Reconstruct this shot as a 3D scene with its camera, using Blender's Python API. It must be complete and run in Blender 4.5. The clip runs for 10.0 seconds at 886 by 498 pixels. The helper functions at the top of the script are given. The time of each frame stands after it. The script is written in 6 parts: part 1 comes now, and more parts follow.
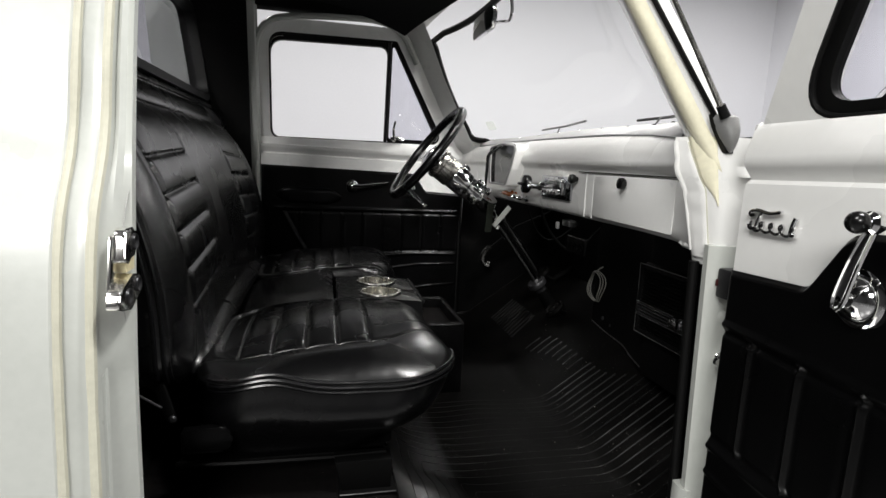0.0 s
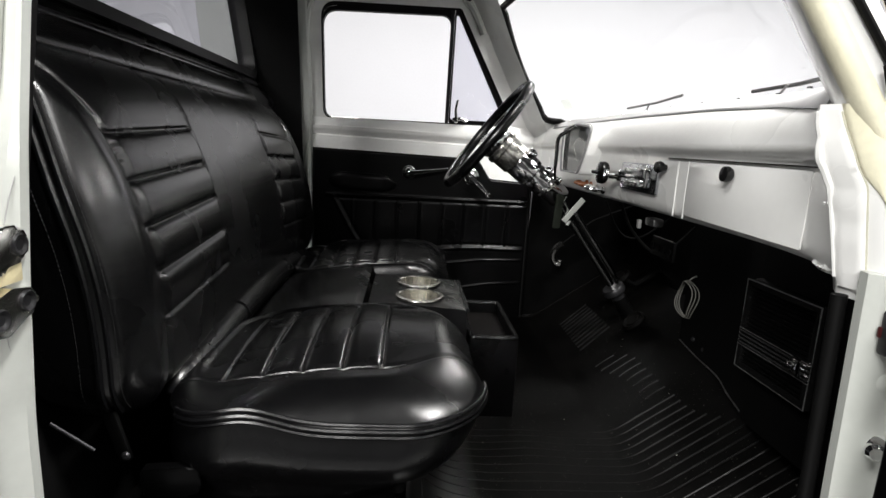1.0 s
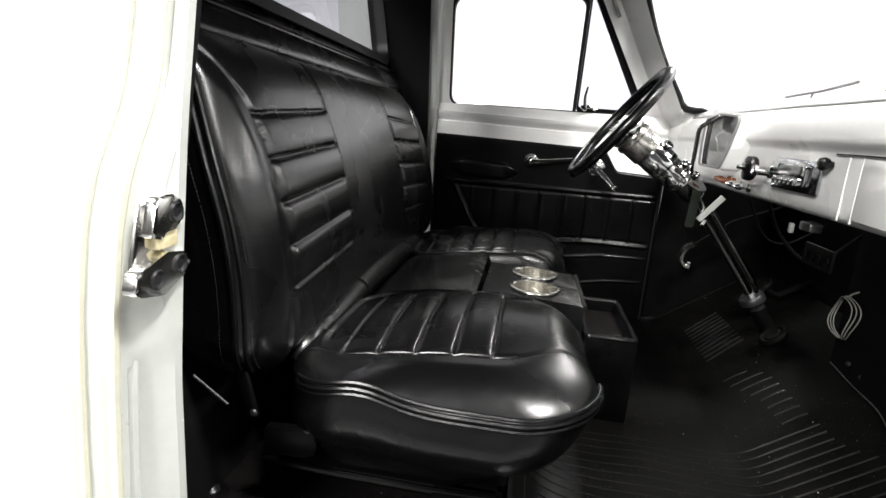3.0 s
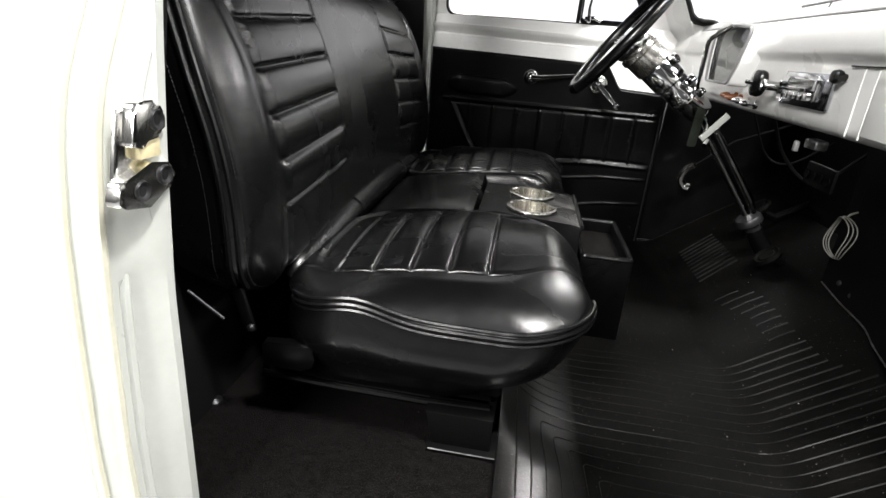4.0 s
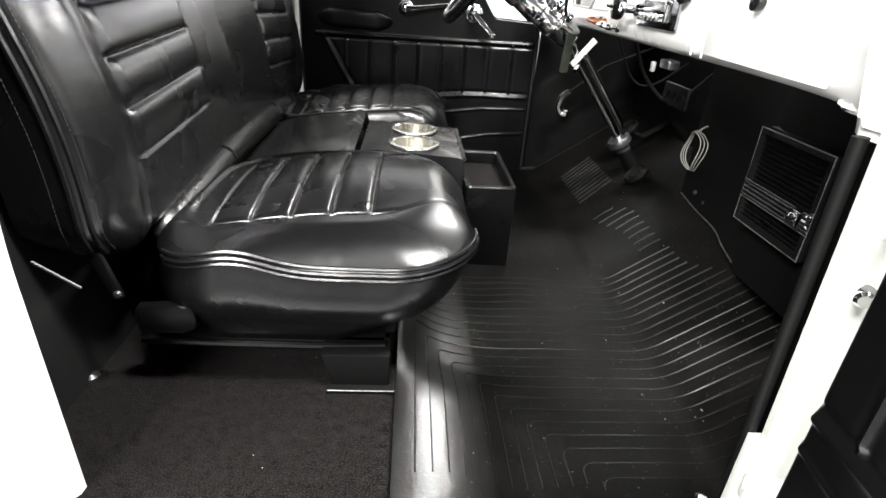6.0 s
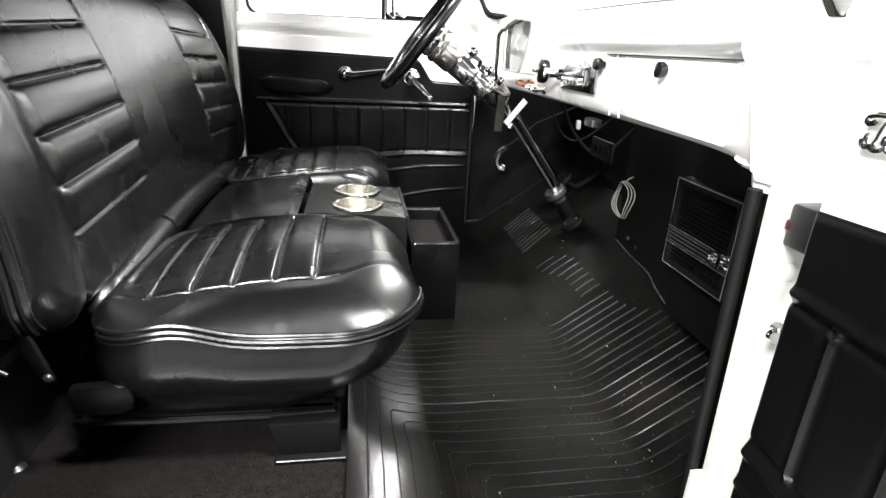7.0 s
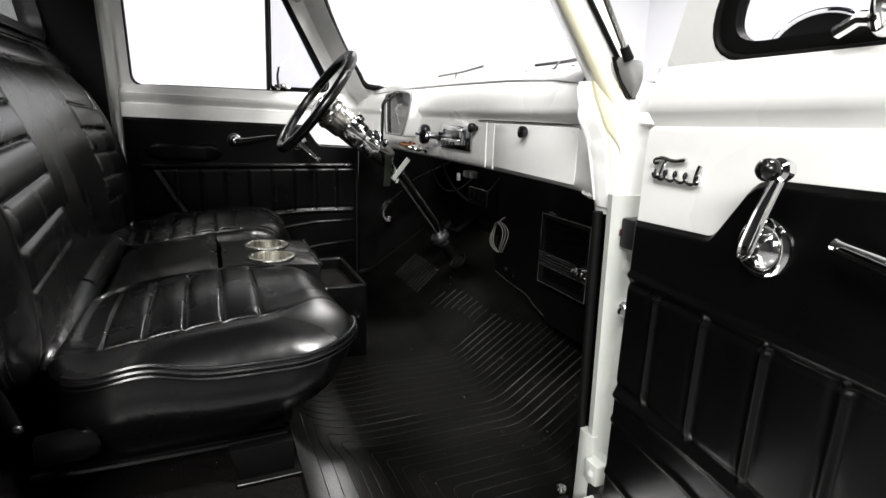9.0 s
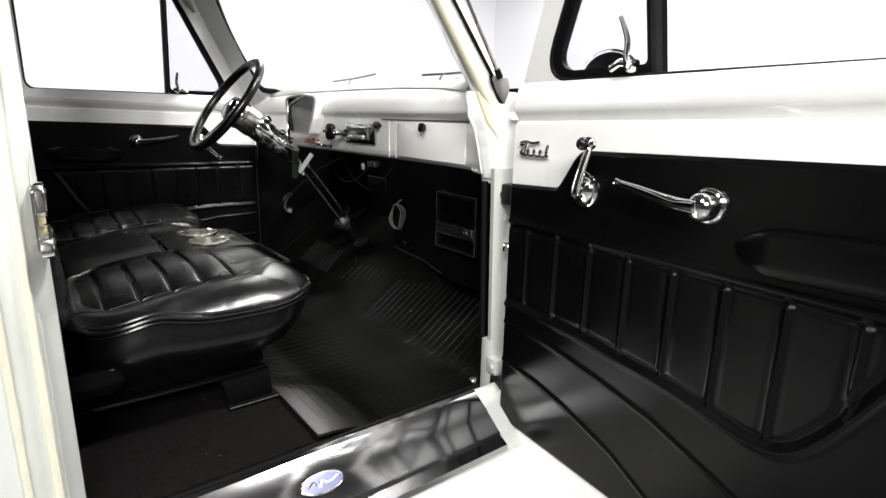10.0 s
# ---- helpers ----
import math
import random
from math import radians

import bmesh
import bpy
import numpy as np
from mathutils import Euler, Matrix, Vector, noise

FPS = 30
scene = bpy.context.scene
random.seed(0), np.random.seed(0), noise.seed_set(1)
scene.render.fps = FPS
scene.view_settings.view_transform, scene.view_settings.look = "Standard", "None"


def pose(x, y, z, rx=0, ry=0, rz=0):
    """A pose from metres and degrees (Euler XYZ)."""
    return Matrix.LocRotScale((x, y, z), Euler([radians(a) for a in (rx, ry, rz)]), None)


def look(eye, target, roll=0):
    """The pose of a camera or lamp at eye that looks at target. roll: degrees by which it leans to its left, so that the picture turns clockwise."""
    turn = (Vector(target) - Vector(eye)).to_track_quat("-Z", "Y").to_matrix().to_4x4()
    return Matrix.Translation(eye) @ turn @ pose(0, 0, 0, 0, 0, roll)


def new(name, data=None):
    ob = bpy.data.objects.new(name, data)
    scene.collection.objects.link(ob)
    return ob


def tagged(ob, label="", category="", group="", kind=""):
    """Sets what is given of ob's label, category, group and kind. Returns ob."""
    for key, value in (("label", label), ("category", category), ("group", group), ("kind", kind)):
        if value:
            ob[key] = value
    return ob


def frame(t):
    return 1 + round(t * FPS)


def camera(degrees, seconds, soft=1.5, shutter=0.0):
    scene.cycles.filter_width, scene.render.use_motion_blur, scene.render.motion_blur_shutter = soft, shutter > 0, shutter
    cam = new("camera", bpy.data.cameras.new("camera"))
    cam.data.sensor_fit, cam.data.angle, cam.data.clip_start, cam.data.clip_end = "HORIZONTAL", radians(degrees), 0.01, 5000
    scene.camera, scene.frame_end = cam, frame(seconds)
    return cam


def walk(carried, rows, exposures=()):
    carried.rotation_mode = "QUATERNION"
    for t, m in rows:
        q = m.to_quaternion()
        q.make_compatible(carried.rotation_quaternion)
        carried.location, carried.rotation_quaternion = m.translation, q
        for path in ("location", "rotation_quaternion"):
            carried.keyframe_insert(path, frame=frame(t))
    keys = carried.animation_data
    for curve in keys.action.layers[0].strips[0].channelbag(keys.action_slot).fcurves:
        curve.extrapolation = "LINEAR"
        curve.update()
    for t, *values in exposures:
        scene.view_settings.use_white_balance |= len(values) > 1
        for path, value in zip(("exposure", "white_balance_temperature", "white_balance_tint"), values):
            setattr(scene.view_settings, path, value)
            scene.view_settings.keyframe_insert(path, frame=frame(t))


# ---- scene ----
cam = camera(79.0, 10.0)
PATH = [
    (0, (0.229, -1.437, 1.171), (0.67, 0.488, 0.854), 2.7),
    (0.5, (0.289, -1.314, 1.169), (0.622, 0.622, 0.792), 2.9),
    (1, (0.348, -1.231, 1.168), (0.481, 0.727, 0.785), 3.1),
    (1.5, (0.346, -1.219, 1.166), (0.317, 0.743, 0.782), 3.4),
    (2, (0.342, -1.217, 1.167), (0.174, 0.736, 0.771), 3.8),
    (3.3, (0.339, -1.212, 1.16), (0.052, 0.702, 0.653), 4.4),
    (3.5, (0.338, -1.208, 1.157), (0.061, 0.688, 0.584), 4.5),
    (4, (0.341, -1.204, 1.149), (0.103, 0.648, 0.433), 4.8),
    (4.5, (0.344, -1.2, 1.142), (0.176, 0.608, 0.304), 5.0),
    (5, (0.35, -1.199, 1.138), (0.285, 0.586, 0.237), 4.9),
    (5.5, (0.358, -1.201, 1.14), (0.399, 0.586, 0.243), 4.5),
    (6.8, (0.384, -1.212, 1.157), (0.661, 0.613, 0.389), 3.1),
    (7, (0.38, -1.217, 1.162), (0.692, 0.629, 0.46), 2.9),
    (7.5, (0.383, -1.221, 1.168), (0.759, 0.659, 0.6), 2.4),
    (8, (0.383, -1.225, 1.172), (0.8, 0.67, 0.688), 2.2),
    (8.5, (0.356, -1.255, 1.172), (0.91, 0.604, 0.685), 2.2),
    (9, (0.255, -1.368, 1.171), (1.035, 0.41, 0.691), 2.0),
    (9.5, (0.143, -1.49, 1.17), (1.111, 0.194, 0.696), 1.7),
    (10, (0.002, -1.592, 1.168), (1.199, -0.061, 0.699), 1.3),
]
EXPOSURES = [(0.0, -0.06), (1.0, 0.36), (2.0, 0.76), (3.5, 0.98), (4.2, 1.06), (5.0, 1.74), (5.5, 2.28), (7.0, 2.38), (7.5, 2.04), (8.2, 1.10), (9.0, 0.68), (10.0, 0.60)]
walk(cam, [(t, look(eye, target, roll)) for t, eye, target, roll in PATH], EXPOSURES)

# ---- studio light ----
world = bpy.data.worlds.new("studio_world")
scene.world = world
world.use_nodes = True
world.node_tree.nodes["Background"].inputs["Color"].default_value = (1.0, 1.0, 1.0, 1)
world.node_tree.nodes["Background"].inputs["Strength"].default_value = 0.05


def panel_lamp(x, y, z, sx, sy, watts, rx=0.0, ry=0.0, rz=0.0):
    """A studio ceiling panel: an area lamp."""
    data = bpy.data.lights.new("studio_panel", "AREA")
    data.shape, data.size, data.size_y, data.energy = "RECTANGLE", sx, sy, watts
    data.color = (1.0, 0.985, 0.965)
    ob = new("studio_panel", data)
    ob.matrix_world = pose(x, y, z, rx, ry, rz)
    return ob


panel_lamp(-1.7, -2.1, 4.05, 1.4, 0.8, 112)
panel_lamp(1.5, -1.45, 4.05, 0.5, 0.45, 130)
panel_lamp(2.7, -1.1, 4.05, 1.4, 1.0, 50)
panel_lamp(-1.0, -3.8, 2.75, 1.3, 0.8, 130).matrix_world = look((-1.0, -3.8, 2.75), (0.6, -0.2, 1.0))
for lamp_x, lamp_watts in ((-0.9, 72), (2.4, 95), (5.3, 72)):
    panel_lamp(lamp_x, 3.3, 4.05, 1.4, 0.6, lamp_watts)
panel_lamp(5.2, 0.0, 4.05, 0.9, 2.0, 75)

# ---- materials ----
def material(name, colour, rough=0.5, metal=0.0, bump=0.0, bump_scale=200.0, vary=0.0, vary_scale=6.0, coat=0.0,
             rough_vary=0.0, speck=None, stretch=(1, 1, 1), detail=4.0, sheen=0.0, specular=0.5):
    """A node material: base colour with two scales of variation, roughness with smears, fine relief."""
    m = bpy.data.materials.new(name)
    m.use_nodes = True
    nt = m.node_tree
    n, link = nt.nodes, nt.links.new
    b = n["Principled BSDF"]
    b.inputs["Roughness"].default_value = rough
    b.inputs["Metallic"].default_value = metal
    b.inputs["Coat Weight"].default_value = coat
    b.inputs["Coat Roughness"].default_value = 0.06
    b.inputs["Sheen Weight"].default_value = sheen
    b.inputs["Specular IOR Level"].default_value = specular
    b.inputs["Base Color"].default_value = (*colour, 1)
    geo = n.new("ShaderNodeNewGeometry")
    scale = n.new("ShaderNodeVectorMath")
    scale.operation = "MULTIPLY"
    scale.inputs[1].default_value = stretch
    link(geo.outputs["Position"], scale.inputs[0])
    where = scale.outputs[0]
    big = n.new("ShaderNodeTexNoise")
    big.inputs["Scale"].default_value, big.inputs["Detail"].default_value = vary_scale, 5
    link(where, big.inputs["Vector"])
    fine = n.new("ShaderNodeTexNoise")
    fine.inputs["Scale"].default_value, fine.inputs["Detail"].default_value = bump_scale, detail
    link(where, fine.inputs["Vector"])
    if vary:
        ramp = n.new("ShaderNodeMapRange")
        ramp.inputs["From Min"].default_value, ramp.inputs["From Max"].default_value = 0.3, 0.7
        ramp.inputs["To Min"].default_value, ramp.inputs["To Max"].default_value = 1 - vary, 1 + vary
        link(big.outputs["Fac"], ramp.inputs["Value"])
        ramp2 = n.new("ShaderNodeMapRange")
        ramp2.inputs["From Min"].default_value, ramp2.inputs["From Max"].default_value = 0.3, 0.7
        ramp2.inputs["To Min"].default_value, ramp2.inputs["To Max"].default_value = 1 - vary * 0.6, 1 + vary * 0.6
        link(fine.outputs["Fac"], ramp2.inputs["Value"])
        both = n.new("ShaderNodeMath")
        both.operation = "MULTIPLY"
        link(ramp.outputs[0], both.inputs[0])
        link(ramp2.outputs[0], both.inputs[1])
        mul = n.new("ShaderNodeMix")
        mul.data_type, mul.blend_type = "RGBA", "MULTIPLY"
        mul.inputs["Factor"].default_value = 1.0
        mul.inputs["A"].default_value = (*colour, 1)
        link(both.outputs[0], mul.inputs["B"])
        link(mul.outputs["Result"], b.inputs["Base Color"])
        if speck:
            dots = n.new("ShaderNodeTexNoise")
            dots.inputs["Scale"].default_value, dots.inputs["Detail"].default_value = speck[1], 1
            link(where, dots.inputs["Vector"])
            cut = n.new("ShaderNodeMapRange")
            cut.inputs["From Min"].default_value, cut.inputs["From Max"].default_value = speck[2], speck[2] + 0.03
            link(dots.outputs["Fac"], cut.inputs["Value"])
            mix = n.new("ShaderNodeMix")
            mix.data_type = "RGBA"
            mix.inputs["B"].default_value = (*speck[0], 1)
            link(mul.outputs["Result"], mix.inputs["A"])
            link(cut.outputs[0], mix.inputs["Factor"])
            link(mix.outputs["Result"], b.inputs["Base Color"])
    if rough_vary:
        rr = n.new("ShaderNodeMapRange")
        rr.inputs["From Min"].default_value, rr.inputs["From Max"].default_value = 0.3, 0.7
        rr.inputs["To Min"].default_value = max(0.02, rough - rough_vary)
        rr.inputs["To Max"].default_value = min(1.0, rough + rough_vary)
        link(big.outputs["Fac"], rr.inputs["Value"])
        link(rr.outputs[0], b.inputs["Roughness"])
    if bump:
        bp = n.new("ShaderNodeBump")
        bp.inputs["Strength"].default_value, bp.inputs["Distance"].default_value = 1.0, bump
        link(fine.outputs["Fac"], bp.inputs["Height"])
        link(bp.outputs["Normal"], b.inputs["Normal"])
    return m


def glass(name, tint, rough=0.0, ior=1.45):
    m = bpy.data.materials.new(name)
    m.use_nodes = True
    b = m.node_tree.nodes["Principled BSDF"]
    b.inputs["Base Color"].default_value = (*tint, 1)
    b.inputs["Roughness"].default_value = rough
    b.inputs["Transmission Weight"].default_value = 1.0
    b.inputs["IOR"].default_value = ior
    return m


WHITE = material("white_enamel", (0.79, 0.79, 0.77), 0.28, coat=0.6, vary=0.02, vary_scale=3, bump=0.00012, bump_scale=60, rough_vary=0.06)
# White paint darkened so the strong light on the jambs does not burn out.
JAMB = material("dimmed_white_jamb_paint", (0.46, 0.475, 0.445), 0.34, coat=0.3, vary=0.035, vary_scale=9, bump=0.0002, bump_scale=90, rough_vary=0.08)
CREAM = material("cream_seam_sealer", (0.80, 0.765, 0.58), 0.45, vary=0.06, vary_scale=25, bump=0.0004, bump_scale=140)
PALE_SEALER = material("off_white_seam_sealer", (0.50, 0.49, 0.40), 0.45, vary=0.06, vary_scale=25, bump=0.0004, bump_scale=140)
VINYL = material("black_vinyl", (0.0018, 0.0018, 0.0020), 0.265, specular=0.50, vary=0.12, vary_scale=5, bump=0.00010, bump_scale=290, rough_vary=0.03, detail=2)
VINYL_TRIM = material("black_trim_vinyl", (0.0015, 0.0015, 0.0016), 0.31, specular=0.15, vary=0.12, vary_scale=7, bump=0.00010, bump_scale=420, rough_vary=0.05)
PIPING = material("black_piping_vinyl", (0.004, 0.004, 0.0045), 0.24, bump=0.0002, bump_scale=700, vary=0.1)
THREAD = material("dark_grey_thread", (0.009, 0.009, 0.0095), 0.7, vary=0.3, vary_scale=300)
CARPET = material("black_carpet", (0.0022, 0.0020, 0.0020), 0.95, vary=0.75, vary_scale=75, bump=0.002, bump_scale=520, detail=8, speck=((0.0130, 0.0110, 0.0104), 640, 0.57), specular=0.05)
RUBBER = material("black_rubber_mat", (0.0016, 0.0015, 0.0014), 0.42, specular=0.30, vary=0.6, vary_scale=11, bump=0.00026, bump_scale=230, speck=((0.10, 0.095, 0.085), 260, 0.745))
RUBBER_RIB = material("polished_rubber_rib", (0.0022, 0.0021, 0.0020), 0.36, specular=0.17, vary=0.3, vary_scale=40, rough_vary=0.08)
RUBBER_SEAL = material("black_rubber_seal", (0.0030, 0.0030, 0.0030), 0.48, specular=0.14, vary=0.15, vary_scale=20)
HEADLINER = material("black_headliner", (0.0018, 0.0018, 0.0018), 0.8, specular=0.15, vary=0.2, vary_scale=5, bump=0.0004, bump_scale=500)
BLACK_PAINT = material("black_satin_paint", (0.0014, 0.0014, 0.0014), 0.34, specular=0.14, vary=0.15, vary_scale=9, bump=0.0002, bump_scale=180, rough_vary=0.08)
BLACK_PLASTIC = material("black_plastic", (0.0045, 0.0045, 0.0045), 0.20, specular=0.35, vary=0.1, vary_scale=30, bump=0.0001, bump_scale=400)
MATTE_BLACK = material("matte_black_paint", (0.0012, 0.0012, 0.0012), 0.65, specular=0.08, vary=0.2, vary_scale=20, bump=0.0003, bump_scale=200)
DUST = material("pale_dust", (0.35, 0.33, 0.29), 0.8, vary=0.3, vary_scale=90)
CHROME = material("chrome", (0.80, 0.80, 0.80), 0.07, metal=1.0, rough_vary=0.03, vary=0.02, vary_scale=40)
STEEL = material("brushed_stainless", (0.68, 0.665, 0.62), 0.23, metal=1.0, vary=0.5, vary_scale=110, bump=0.00025, bump_scale=300, stretch=(1, 1, 0.05))
POLISHED = material("polished_sill_steel", (0.43, 0.43, 0.435), 0.11, metal=1.0, vary=0.04, vary_scale=5, bump=0.00005, bump_scale=4, rough_vary=0.02, detail=1)
NICKEL = material("satin_nickel", (0.86, 0.85, 0.82), 0.17, metal=1.0, vary=0.04, vary_scale=60, rough_vary=0.03)
WORN_EDGE = material("worn_black_metal_edge", (0.20, 0.20, 0.20), 0.30, metal=0.9, vary=0.4, vary_scale=60)
GREY_STRIP = material("grey_painted_strip", (0.20, 0.20, 0.20), 0.4, vary=0.08, vary_scale=30)
GREY_METAL = material("grey_metal", (0.35, 0.35, 0.35), 0.35, metal=0.9, vary=0.1, vary_scale=40)
DARK_METAL = material("dark_metal", (0.03, 0.03, 0.032), 0.38, metal=0.6, vary=0.2, vary_scale=30)
RADIO_FACE = material("radio_chrome_face", (0.62, 0.63, 0.66), 0.12, metal=1.0, vary=0.1, vary_scale=60)
GAUGE_FACE = material("grey_gauge_face", (0.045, 0.047, 0.047), 0.55, vary=0.12, vary_scale=20)
AMBER = material("amber_knob", (0.13, 0.042, 0.014), 0.25, vary=0.15, vary_scale=80)
BLUE = material("blue_enamel", (0.010, 0.025, 0.14), 0.3, coat=0.1, vary=0.05)
GREY_CABLE = material("grey_cable", (0.14, 0.137, 0.122), 0.5, vary=0.1, vary_scale=60)
NYLON = material("yellowed_nylon", (0.62, 0.55, 0.34), 0.5, vary=0.1, vary_scale=60)
RED_LENS = material("dark_red_plastic", (0.045, 0.008, 0.008), 0.35)
GREEN_PLASTIC = material("smoky_green_plastic", (0.012, 0.014, 0.011), 0.14, vary=0.2, vary_scale=30)
STUDIO_WALL = material("white_studio_wall", (0.84, 0.84, 0.87), 0.7, vary=0.02, vary_scale=0.6, bump=0.0006, bump_scale=40)
# Dark colour for out-of-view walls and ceiling, so glossy surfaces reflect little.
UNSEEN_DARK = material("dark_unseen_paint", (0.05, 0.05, 0.052), 0.8, vary=0.1, vary_scale=1.0, bump=0.0006, bump_scale=40)
STUDIO_FLOOR = material("grey_epoxy_floor", (0.16, 0.16, 0.162), 0.25, vary=0.06, vary_scale=1.2, bump=0.0004, bump_scale=20, rough_vary=0.06)
VENT_GLASS = glass("tinted_glass", (0.80, 0.80, 0.86))
SCREEN_GLASS = glass("coated_windscreen_glass", (0.98, 0.985, 0.98), ior=1.10)
MIRROR = material("mirror_glass", (0.85, 0.86, 0.87), 0.015, metal=1.0)
CAST_GREY = material("grey_cast_metal", (0.36, 0.36, 0.355), 0.32, metal=0.35, vary=0.06, vary_scale=30)
FILM = glass("clear_sticker_film", (0.88, 0.90, 0.84), 0.5, ior=1.1)



def trodden(m, x0, x1, gloss, dull):
    """Wear: the mat keeps its gloss along the seat step and is scuffed dull where feet rest."""
    nt = m.node_tree
    n, link = nt.nodes, nt.links.new
    geo, xyz, ramp = n.new("ShaderNodeNewGeometry"), n.new("ShaderNodeSeparateXYZ"), n.new("ShaderNodeMapRange")
    smear, mix = n.new("ShaderNodeTexNoise"), n.new("ShaderNodeMath")
    link(geo.outputs["Position"], xyz.inputs[0])
    link(geo.outputs["Position"], smear.inputs["Vector"])
    smear.inputs["Scale"].default_value, smear.inputs["Detail"].default_value = 7.0, 6
    ramp.inputs["From Min"].default_value, ramp.inputs["From Max"].default_value = x0, x1
    ramp.inputs["To Min"].default_value, ramp.inputs["To Max"].default_value = gloss - 0.05, dull - 0.05
    link(xyz.outputs["X"], ramp.inputs["Value"])
    mix.operation = "MULTIPLY_ADD"
    mix.inputs[1].default_value = 0.10
    link(smear.outputs["Fac"], mix.inputs[0])
    link(ramp.outputs[0], mix.inputs[2])
    link(mix.outputs[0], n["Principled BSDF"].inputs["Roughness"])
    sheen = n.new("ShaderNodeMapRange")
    sheen.inputs["From Min"].default_value, sheen.inputs["From Max"].default_value = x0, x1
    sheen.inputs["To Min"].default_value, sheen.inputs["To Max"].default_value = 0.62, 0.034
    link(xyz.outputs["X"], sheen.inputs["Value"])
    link(sheen.outputs[0], n["Principled BSDF"].inputs["Specular IOR Level"])


trodden(RUBBER, 0.43, 0.50, 0.33, 0.52)

# ---- mesh tools ----
PLACED = {}


def thing(name, at=(0, 0, 0), label="", category="", group="", kind=""):
    """A top-level Empty at a thing's base."""
    ob = new(name)
    ob.empty_display_size = 0.05
    ob.matrix_world = Matrix.Translation(at)
    PLACED[ob] = Matrix.Translation(at)
    return tagged(ob, label, category, group, kind)


def part(name, bm, mat, parent=None, label="", sharp=35.0, category="", kind="", group=""):
    """Links a bmesh, given in world metres, as one mesh object under a thing or part."""
    bmesh.ops.recalc_face_normals(bm, faces=bm.faces)
    limit = radians(sharp)
    for f in bm.faces:
        f.smooth = True
    for e in bm.edges:
        e.smooth = len(e.link_faces) == 2 and e.calc_face_angle(0) < limit
    me = bpy.data.meshes.new(name)
    base = PLACED.get(parent)
    if base is not None:
        bm.transform(base.inverted())
    bm.to_mesh(me)
    bm.free()
    me.materials.append(mat)
    ob = new(name, me)
    if parent is not None:
        ob.parent = parent
        PLACED[ob] = base
    else:
        PLACED[ob] = Matrix.Identity(4)
    return tagged(ob, label, category, group, kind)


def box(bm, x0, x1, y0, y1, z0, z1, bevel=0.0, seg=2, m=None):
    r = bmesh.ops.create_cube(bm, size=1.0)
    vs = r["verts"]
    for v in vs:
        v.co = Vector(((x0 + x1) / 2 + v.co.x * (x1 - x0), (y0 + y1) / 2 + v.co.y * (y1 - y0), (z0 + z1) / 2 + v.co.z * (z1 - z0)))
    if bevel:
        es = {e for v in vs for e in v.link_edges}
        r = bmesh.ops.bevel(bm, geom=list(es), offset=bevel, segments=seg, profile=0.5, affect="EDGES")
        vs = list({v for f in r["faces"] for v in f.verts} | {v for v in vs if v.is_valid})
    if m is not None:
        bmesh.ops.transform(bm, matrix=m, verts=vs)
    return vs


def tube(bm, pts, r, n=10, closed=False, flat=1.0):
    """A round (or flattened) bar swept along points; r may be a list."""
    pts = [Vector(p) for p in pts]
    k = len(pts)
    rad = r if isinstance(r, (list, tuple)) else [r] * k
    rings, ref = [], None
    for i, p in enumerate(pts):
        a = pts[i - 1] if (i or closed) else p
        b = pts[(i + 1) % k] if (i < k - 1 or closed) else p
        d = (b - a).normalized()
        if ref is None:
            ref = Vector((0, 0, 1)) if abs(d.z) < 0.9 else Vector((1, 0, 0))
        side = d.cross(ref).normalized()
        up = side.cross(d).normalized()
        ref = up
        rings.append([bm.verts.new(p + rad[i] * (math.cos(2 * math.pi * j / n) * side + flat * math.sin(2 * math.pi * j / n) * up)) for j in range(n)])
    for i in range(k if closed else k - 1):
        a, b = rings[i], rings[(i + 1) % k]
        for j in range(n):
            bm.faces.new((a[j], a[(j + 1) % n], b[(j + 1) % n], b[j]))
    if not closed:
        bm.faces.new(rings[0][::-1])
        bm.faces.new(rings[-1])


def lathe(bm, profile, m, n=24):
    """Turns (radius, height) pairs round the z axis of the pose m."""
    rings = []
    for r, h in profile:
        if r < 1e-6:
            rings.append([bm.verts.new(m @ Vector((0, 0, h)))])
        else:
            rings.append([bm.verts.new(m @ Vector((r * math.cos(2 * math.pi * j / n), r * math.sin(2 * math.pi * j / n), h))) for j in range(n)])
    for a, b in zip(rings, rings[1:]):
        for j in range(n):
            q = [a[j % len(a)], a[(j + 1) % len(a)], b[(j + 1) % len(b)], b[j % len(b)]]
            q = list(dict.fromkeys(q))
            if len(q) > 2:
                bm.faces.new(q)
    for end in (rings[0], rings[-1]):
        if len(end) > 2:
            bm.faces.new(end)


def surf(bm, f, nu, nv, close_u=False, close_v=False):
    """A grid of quads over f(u, v), u and v from 0 to 1."""
    g = [[bm.verts.new(f(i / nu, j / nv)) for j in range(nv if close_v else nv + 1)] for i in range(nu if close_u else nu + 1)]
    for i in range(nu):
        for j in range(nv):
            a, b = g[i], g[(i + 1) % len(g)]
            bm.faces.new((a[j], b[j], b[(j + 1) % len(b)], a[(j + 1) % len(a)]))
    bm.normal_update()
    return g


def sheet(bm, f, nu, nv, thick):
    """A grid over f with a thickness."""
    surf(bm, f, nu, nv)
    bmesh.ops.recalc_face_normals(bm, faces=bm.faces)
    bmesh.ops.solidify(bm, geom=list(bm.faces), thickness=thick)


